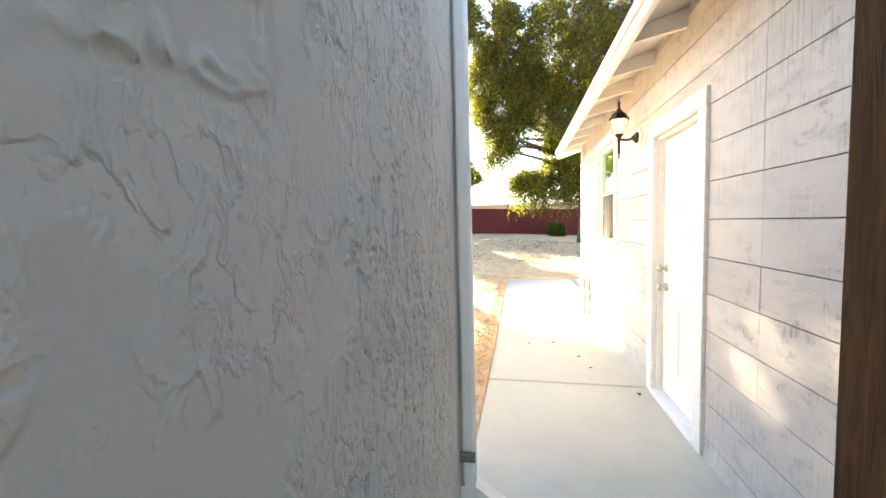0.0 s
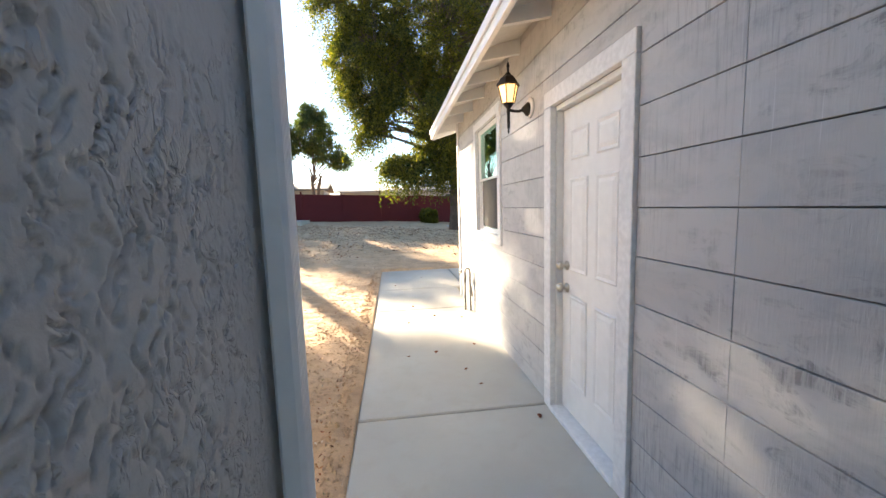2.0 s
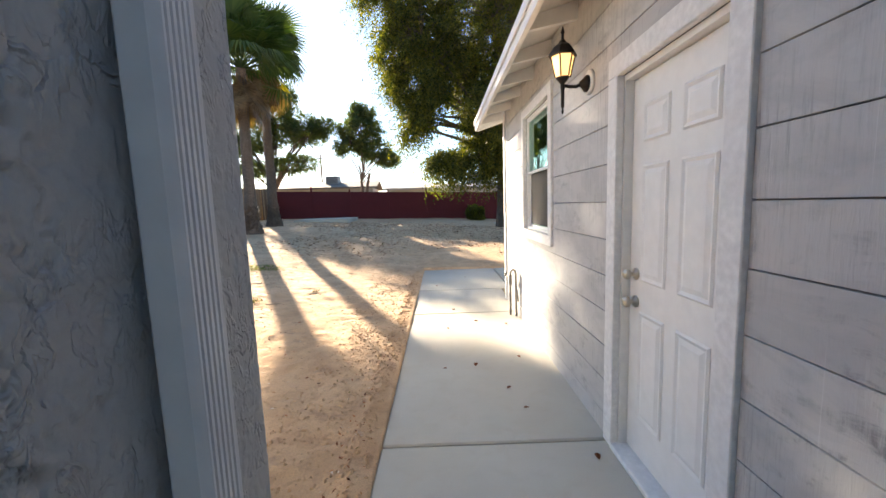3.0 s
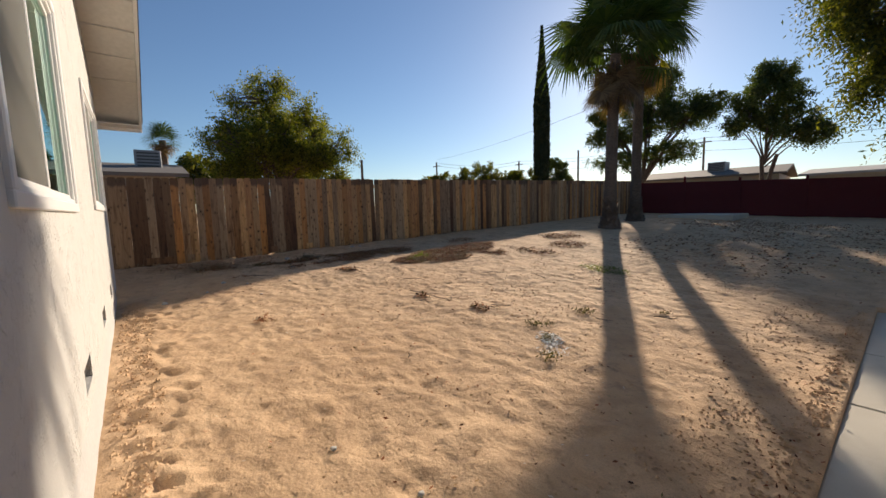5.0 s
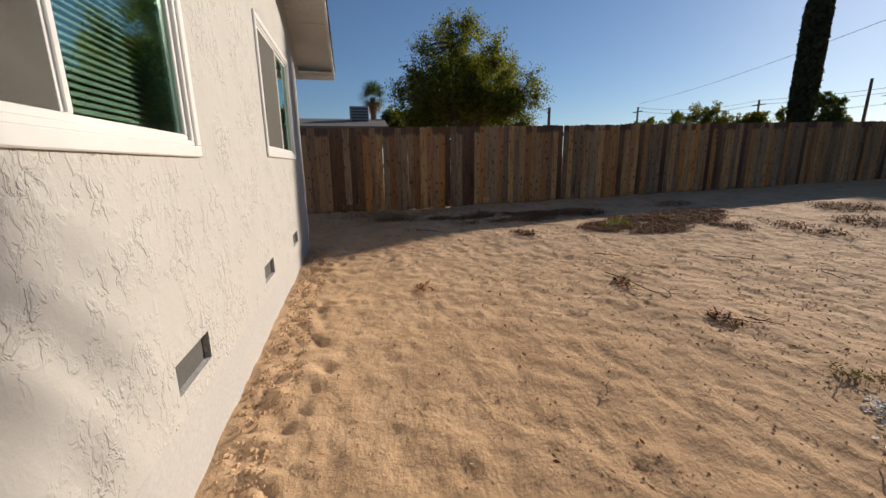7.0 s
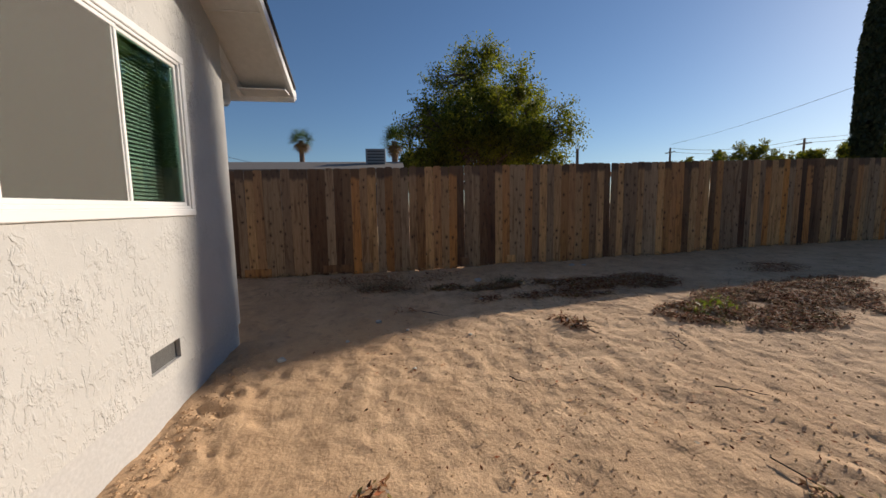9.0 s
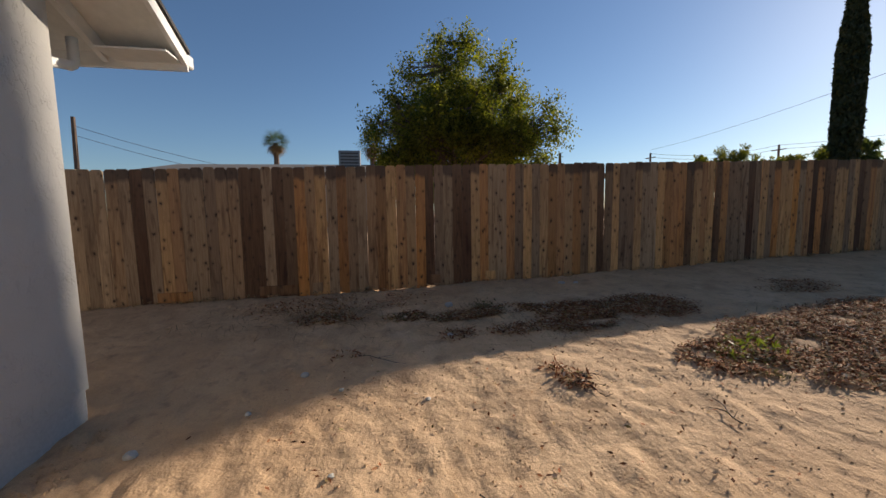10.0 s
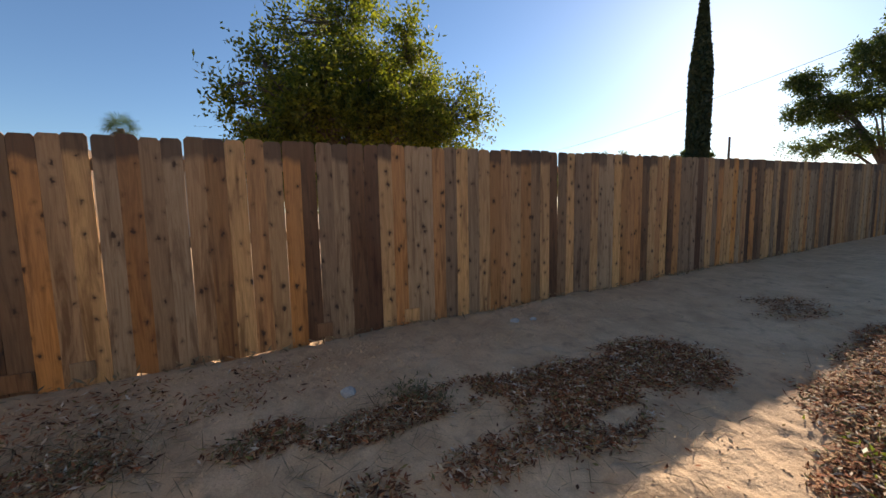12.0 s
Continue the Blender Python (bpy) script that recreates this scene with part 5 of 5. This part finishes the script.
part("cabinet", boxed(-0.55, 0.55, -0.55, 0.55, 0.0, 0.95, bevel=0.03), STEEL, cooler)
for k in range(5):
    part("louvre", boxed(0.551, 0.57, -0.45, 0.45, 0.12 + 0.16 * k, 0.2 + 0.16 * k), DARK, cooler)
for yy, hh in ((0.6, 0.35), (0.95, 0.5), (1.6, 0.3)):
    flue = thing("roof_vent", (-23.6, yy, 3.0), "small metal roof vent pipe", "vent", group="roof vents")
    part("pipe", tubed([(0, 0, 0), (0, 0, hh)], 0.09), STEEL, flue, smooth=True)
    part("cap", tubed([(0, 0, hh), (0, 0, hh + 0.09)], [0.15, 0.13]), STEEL, flue)


def make_pole(x, y, height, arm, lean=0.0):
    pole = thing("utility_pole", (x, y, 0.6), "tall weathered wooden utility pole", "pole", group="utility poles")
    part("shaft", tubed([(0, 0, -0.3), (lean, 0, height)], [0.17, 0.12], seg=8), POLE_WOOD, pole)
    if arm:
        part("crossarm", boxed(-0.9 + lean, 0.9 + lean, -0.06, 0.06, height - 0.7, height - 0.58), POLE_WOOD, pole)
    return Vector((x + lean, y, 0.6 + height - 0.55))


def along(az, dist, eye=(0.0, 2.2)):
    return eye[0] - dist * math.sin(radians(az)), eye[1] + dist * math.cos(radians(az))


tops = []
for az, dist, height, arm in ((62.6, 40, 5.9, False), (51.7, 66, 8.6, True), (39.7, 70, 8.8, True), (31.6, 60, 8.7, False), (17.0, 64, 9.5, True), (-12, 70, 9.6, True)):
    x, y = along(az, dist)
    tops.append(make_pole(x, y, height, arm))
left_top = make_pole(-33.4, -14.4, 7.4, False, -0.25)


def make_wire(a, b, sag, r=0.02):
    pts = [a.lerp(b, k / 10) - Vector((0, 0, sag * 4 * (k / 10) * (1 - k / 10))) for k in range(11)]
    ob = put_mesh("power_line", tubed(pts, r, seg=4), DARK)
    tagged(ob, "thin dark overhead power line", "cable", group="power lines")


for a, b in ((1, 2), (2, 4), (4, 5)):
    for dz in (0.0, 0.5, -1.2):
        make_wire(tops[a] + Vector((0, 0, dz)), tops[b] + Vector((0, 0, dz)), 0.7)
make_wire(tops[1] + Vector((0, 0, 1)), Vector((-12, 30, 9.4)), 0.6, 0.014)
make_wire(left_top, Vector((-42, 4, 4.5)), 0.9, 0.018)
make_wire(left_top - Vector((0, 0, 0.6)), Vector((-42, 4, 4.0)), 0.9, 0.018)


# ---- loose things on the ground ----
def scatter(name, blobs, n, leaf, mat, label, category, lift=0.02, flat=0.75):
    pts = []
    share = np.array([b[4] for b in blobs], float)
    for i in rng.choice(len(blobs), size=n, p=share / share.sum()):
        x, y, rx, ry = blobs[i][:4]
        a, r = rng.uniform(0, 2 * math.pi), math.sqrt(rng.random()) * rng.uniform(0.75, 1.25)
        pts.append((x + rx * r * math.cos(a), y + ry * r * math.sin(a)))
    pts = np.array(pts)
    if n > 1000:                                  # ragged heaps, with bare spots
        pts = pts[value_noise(pts[:, 0], pts[:, 1], 0.34) + 0.6 * value_noise(pts[:, 0] + 7, pts[:, 1], 0.13) + rng.normal(0, 0.10, n) > -0.24]
    n = len(pts)
    z = ground_z(pts[:, 0], pts[:, 1]) + rng.random(n) ** 2 * lift * 2 + 0.006
    ob = quads(name, leaf_quads(np.c_[pts, z], leaf[0], leaf[1], 0.0, flat), mat)
    return tagged(ob, label, category, kind="stuff")


scatter("leaf_litter", [(-6.75, 6.75, 0.30, 0.45, 0.9), (-6.9, 7.6, 0.5, 0.6, 1.4), (-7.0, 8.5, 0.5, 0.7, 1.4), (-7.35, 9.2, 0.3, 0.5, 0.6), (-6.3, 7.4, 0.22, 0.5, 0.35), (-6.2, 8.6, 0.35, 0.3, 0.35)], 46000, (0.042, 0.012), LITTER, "heap of dry brown fallen leaves on the dirt", "leaves", 0.022, 0.72)
scatter("leaf_litter", [(-6.7, 12.0, 0.55, 0.6, 0.8), (-5.6, 10.7, 0.5, 0.45, 0.5), (-5.6, 9.4, 0.6, 0.3, 0.4)], 3600, (0.055, 0.016), LITTER, "scattered dry leaves on the open dirt", "leaves", 0.03, 0.6)
scatter("leaf_litter", [(-8.15, 6.2, 0.32, 0.5, 1.5), (-7.85, 6.0, 0.25, 0.4, 0.8), (-8.45, 5.4, 0.16, 0.5, 0.7), (-8.1, 7.0, 0.42, 0.5, 1.2), (-8.42, 4.8, 0.14, 0.3, 0.35), (-7.85, 5.3, 0.15, 0.3, 0.15), (-8.3, 9.4, .35, .5, .3)], 30000, (0.042, 0.011), LITTER, "drift of dry leaves in the shade of the fence", "leaves", 0.018, 0.75)
scatter("leaf_litter", [(-8.6, 4.25, 0.16, 0.25, 0.7), (-8.75, 3.35, 0.2, 0.35, 0.8), (-9.3, 3.6, 0.4, 1.2, 1.4), (-7.9, 4.7, 0.15, 0.2, 0.25), (-7.7, 3.6, 0.1, 0.15, 0.1)], 3600, (0.05, 0.014), LITTER, "thin drift of dark dry leaves by the fence", "leaves", 0.02, 0.7)
scatter("straw_litter", [(-8.3, 4.2, 0.4, 1.2, 1.0), (-8.9, 2.6, 0.5, 1.0, 0.7), (-7.8, 6.0, 0.5, 1.0, 0.8), (-6.8, 8.0, 0.8, 1.0, 0.8), (-8.85, 3.4, 0.3, 0.5, 0.9), (-8.5, 5.0, 0.25, 0.4, 0.7)], 2300, (0.15, 0.006), STRAW, "scattered dry grass stalks", "grass", 0.03, 0.7)
scatter("leaf_litter", [(-3.0, 5.2, 3.0, 2.4, 2.0), (-5.0, 9.5, 3.5, 3.5, 2.0), (-6.5, 5.0, 1.5, 2.0, 1.0), (-1.5, 10, 1.5, 4, 1), (-3.6, 6.8, 1.2, 1.8, 2.0), (-4.0, 9.0, 1.2, 1.2, 1.2)], 5200, (0.034, 0.014), LITTER, "stray dry leaves and bark chips on the dirt", "leaves", 0.01, 0.8)
scatter("leaf_litter", [(-6.73, 5.28, 0.16, 0.12, 1.0), (-6.95, 5.2, 0.1, 0.1, 0.2), (-4.43, 5.28, 0.16, 0.08, 0.5), (-3.5, 5.5, 0.14, 0.08, 0.6), (-4.85, 3.3, 0.14, 0.1, 0.3)], 520, (0.055, 0.018), LITTER, "small clumps of dry stalks and leaves on the dirt", "leaves", 0.025, 0.55)
scatter("leaf_litter", [(-2.5, 13.0, 2.5, 2.5, 1.0), (-1.5, 17.5, 3.0, 3.0, 1.4), (1.5, 15.0, 1.8, 3.5, 1.0), (-4.5, 19.5, 2.5, 2.0, 0.8)], 9000, (0.075, 0.034), LITTER, "patches of fallen leaves over the far dirt", "leaves", 0.01, 0.85)
scatter("fence_debris", [(-9.86, y, 0.07, 0.9, 1.0) for y in np.arange(0, 14, 1.5)], 900, (0.09, 0.02), STRAW, "dry stalks and chips along the foot of the fence", "grass", 0.03, 0.6)
scatter("leaf_litter", [(-0.52, 3.0, 0.12, 1.2, 1), (-0.5, 5.5, 0.12, 1.5, 1), (-0.5, 8, 0.1, 1.2, .6)], 300, (0.028, 0.012), LITTER, "dark leaf scraps along the edge of the concrete", "leaves", 0.02, 0.6)


def clods(name, blobs, n, size, label):
    """Small lumps of earth: squashed octahedra, sunk a little into the ground."""
    share = np.array([b[4] for b in blobs], float)
    pick = rng.choice(len(blobs), size=n, p=share / share.sum())
    B = np.array([b[:4] for b in blobs])[pick]
    a, r = rng.uniform(0, 2 * np.pi, n), np.sqrt(rng.random(n))
    x, y = B[:, 0] + B[:, 2] * r * np.cos(a), B[:, 1] + B[:, 3] * r * np.sin(a)
    c = np.c_[x, y, ground_z(x, y)]
    h = size * rng.uniform(0.35, 1.0, (n, 1)) ** 2
    ways = np.array([(1, 0, 0), (-1, 0, 0), (0, 1, 0), (0, -1, 0), (0, 0, 0.7), (0, 0, -0.7)], float)
    v = c[:, None, :] + ways[None] * h[:, None, :] * rng.uniform(0.6, 1.3, (n, 6, 1)) + np.array([0, 0, 0.2]) * h[:, None, :]
    tri = np.array([(0, 2, 4), (2, 1, 4), (1, 3, 4), (3, 0, 4), (2, 0, 5), (1, 2, 5), (3, 1, 5), (0, 3, 5)])
    f = (np.arange(n)[:, None, None] * 6 + tri[None]).reshape(-1, 3)
    me = bpy.data.meshes.new(name)
    me.from_pydata(v.reshape(-1, 3).tolist(), [], f.tolist())
    me.materials.append(DIRT)
    return tagged(new(name, me), label, "soil", kind="stuff")


clods("soil_clods", [(-0.47, 2.8, 0.10, 1.0, 1), (-0.47, 4.8, 0.10, 1.2, 1), (-0.46, 7.2, 0.08, 2.0, 1.2)], 1100, 0.022, "dark crumbs of soil along the edge of the concrete")
clods("soil_clods", [(-0.75, 4.0, 0.35, 1.6, 1), (-0.8, 7.5, 0.4, 2.5, 1)], 2200, 0.016, "dark crumbs of soil beside the walkway")
clods("soil_clods", [(-1.8, 2.12, 1.2, 0.16, 1), (-3.6, 2.12, 1.2, 0.16, 1), (-5.6, 2.12, 1.5, 0.15, 1)], 1500, 0.020, "crumbs of soil along the foot of the house wall")
clods("soil_clods", [(-9.45, 3.5, 0.35, 1.8, 1), (-9.4, 6.5, 0.4, 2.0, 1), (-8.9, 4.0, 0.5, 1.5, 0.8)], 2200, 0.020, "dark crumbs of soil and bark along the fence")
clods("soil_clods", [(-3.0, 4.5, 2.6, 2.2, 2), (-6.3, 5.0, 2.0, 2.2, 2), (-8.5, 4.5, 1.2, 3.0, 1.2), (-7.5, 8.5, 2.0, 2.5, 1), (-3.0, 8.5, 2.5, 2.5, 1)], 6500, 0.012, "small crumbs of soil scattered over the yard")


def make_weed(x, y, size, n, label, mat=WEED):
    tuft = thing("weed", (x, y, float(ground_z(x, y)[0])), label, "plant")
    c = rng.normal(size=(n, 3)) * np.array([size * 0.5, size * 0.5, size * 0.22])
    c[:, 2] = np.abs(c[:, 2]) + 0.01
    quads("leaves", leaf_quads(c, size * 0.30, size * 0.085, -0.4), mat, tuft)
    bm = bmesh.new()
    for k in range(6):
        a = rng.uniform(0, 6.28)
        tube(bm, [(0, 0, -0.01), (size * 0.3 * math.cos(a), size * 0.3 * math.sin(a), size * 0.25), (size * 0.6 * math.cos(a), size * 0.6 * math.sin(a), size * 0.2)], 0.003, 4)
    part("stems", bm, STRAW, tuft)


half_dry, heap_weed, shade_weed = "small half-dry weed in the dirt", "bright green weed in the heap of leaves", "trailing dull green weed in the shade of the fence"
for x, y, s, n, lab in ((-6.85, 7.0, 0.20, 200, heap_weed), (-6.75, 6.7, 0.13, 110, heap_weed), (-2.7, 5.56, 0.15, 110, half_dry), (-2.4, 5.37, 0.12, 70, half_dry), (-2.12, 5.0, 0.13, 90, half_dry), (-2.6, 6.38, 0.16, 100, half_dry), (-1.95, 7.1, 0.10, 60, half_dry), (-2.65, 5.75, 0.10, 50, half_dry),
                        (-8.58, 4.17, 0.16, 90, shade_weed), (-8.57, 4.46, 0.12, 60, shade_weed), (-8.6, 5.15, 0.20, 120, shade_weed), (-8.45, 5.3, 0.15, 80, shade_weed), (-8.74, 3.45, 0.14, 70, shade_weed), (-6.25, 7.6, 0.10, 60, half_dry), (-6.4, 6.7, 0.12, 60, half_dry)):
    make_weed(x, y, s if lab == heap_weed else s * 0.8, n, lab, WEED if lab == heap_weed else DRY_WEED)
scatter("grass_patch", [(-3.66, 8.85, 0.45, 0.3, 1)], 900, (0.06, 0.010), WEED, "thin patch of dry green grass", "grass", 0.02, 0.4)


def make_stone(x, y, r, mat, label):
    s = thing("stone", (x, y, float(ground_z(x, y)[0]) + r * 0.25), label, "stone")
    bm = bmesh.new()
    bmesh.ops.create_icosphere(bm, subdivisions=2, radius=r)
    for v in bm.verts:
        v.co *= 1 + 0.35 * noise.noise(v.co / r * 1.3 + Vector((x, y, 0)))
        v.co.z *= 0.6
    part("body", bm, mat, s)


for x, y, r in ((-8.85, 4.8, 0.055), (-9.45, 6.65, 0.05), (-9.4, 6.85, 0.035), (-7.4, 3.3, 0.035), (-6.95, 3.0, 0.022), (-6.67, 2.45, 0.04), (-2.33, 5.38, 0.02), (-2.25, 5.25, 0.016), (-7.1, 3.6, 0.02), (-6.2, 3.6, 0.018), (-2.2, 3.0, 0.02), (-1.6, 3.2, 0.018), (-6.8, 4.2, .02), (-7.9, 4.6, .03)):
    make_stone(x, y, r, STONE, "pale lump of broken concrete on the dirt" if r > 0.03 else "small pale pebble on the dirt")


scatter("plaster_crumbs", [(-2.36, 5.36, 0.13, 0.10, 1.0), (-2.2, 5.2, 0.14, 0.16, 0.4), (-2.45, 5.45, 0.10, 0.08, 0.4)], 800, (0.022, 0.015), PLASTER, "spill of white plaster crumbs on the dirt", "plaster", 0.003, 0.97)


def make_twig(x, y, az, length, forks):
    z = float(ground_z(x, y)[0])
    t = thing("twig", (x, y, z + 0.012), "dry fallen twig on the dirt", "twig", group="fallen twigs")
    d = Vector((math.cos(az), math.sin(az), 0))
    s = Vector((-d.y, d.x, 0))

    def down(p):
        return Vector((p.x, p.y, float(ground_z(x + p.x, y + p.y)[0]) - z + p.z))
    main = [down(d * (length * k / 5) + s * rng.normal(0, 0.03 * length) + Vector((0, 0, 0.01))) for k in range(6)]
    part("stem", tubed(main, [0.0045, 0.004, 0.0035, 0.003, 0.0025, 0.0015], seg=5), BARK, t)
    for f in range(forks):
        p = main[1 + f % 4]
        q = p + (d * 0.6 + s * (1 if f % 2 else -1) * rng.uniform(0.5, 1)) * length * 0.35
        part("branchlet", tubed([p, down(p.lerp(q, 0.5) * 1.0), down(Vector((q.x, q.y, 0.012)))], [0.0025, 0.002, 0.0012], seg=4), BARK, t)


for x, y, az, l, f in ((-4.77, 5.33, 0.1, 0.75, 5), (-4.0, 5.45, 2.4, 0.3, 3), (-3.5, 5.7, 0.6, 0.25, 6), (-6.75, 5.27, 0.3, 0.3, 7), (-6.65, 5.2, 2.2, 0.25, 7), (-6.8, 5.3, 1.2, 0.22, 6), (-6.7, 5.35, -0.6, 0.2, 6), (-4.4, 5.28, -0.5, 0.35, 6), (-3.5, 5.5, 0.9, 0.22, 7), (-7.66, 3.73, 1.0, 0.45, 2), (-5.4, 5.6, 1.0, 0.3, 2), (-2.9, 4.0, 2.4, 0.15, 1), (-2.0, 6.9, 0.4, 0.25, 4), (-4.9, 6.9, 0.9, 0.4, 3), (-6.0, 5.9, 2.8, 0.3, 2), (-5.9, 4.3, 0.5, 0.15, 1), (-3.9, 7.4, 2.8, 0.3, 4), (-2.4, 6.3, 0.2, 0.2, 3)):
    make_twig(x, y, az, l, f)


def make_fallen_leaf(x, y, size):
    leaf = thing("fallen_leaf", (x, y, 0.004), "curled brown dead leaf on the concrete", "leaf", group="leaves on the walkway")
    bm = bmesh.new()
    a = rng.uniform(0, 6.28)
    row = []
    for k in range(6):
        u = k / 5
        w = size * 0.28 * math.sin(math.pi * min(0.98, u + 0.05))
        row.append([bm.verts.new(Matrix.Rotation(a, 3, "Z") @ Vector((size * (u - 0.5), v * w, abs(v) * w * 0.7 + 0.3 * size * (u - 0.5) ** 2))) for v in (-1, 0, 1)])
    for p, q in zip(row, row[1:]):
        for j in range(2):
            bm.faces.new((p[j], p[j + 1], q[j + 1], q[j]))
    bmesh.ops.solidify(bm, geom=bm.faces[:], thickness=0.0015)
    part("blade", bm, LITTER, leaf)


for x, y, s in ((0.33, 4.45, 0.07), (0.55, 4.0, 0.05), (0.75, 4.6, 0.06), (0.1, 5.5, 0.05), (0.45, 5.75, 0.06), (0.8, 5.6, 0.06), (0.2, 6.3, 0.05), (0.62, 3.7, 0.04), (0.05, 4.4, 0.035), (0.9, 3.15, 0.06), (0.5, 8.6, 0.06), (-0.05, 7.9, 0.04)):
    make_fallen_leaf(x, y, s)
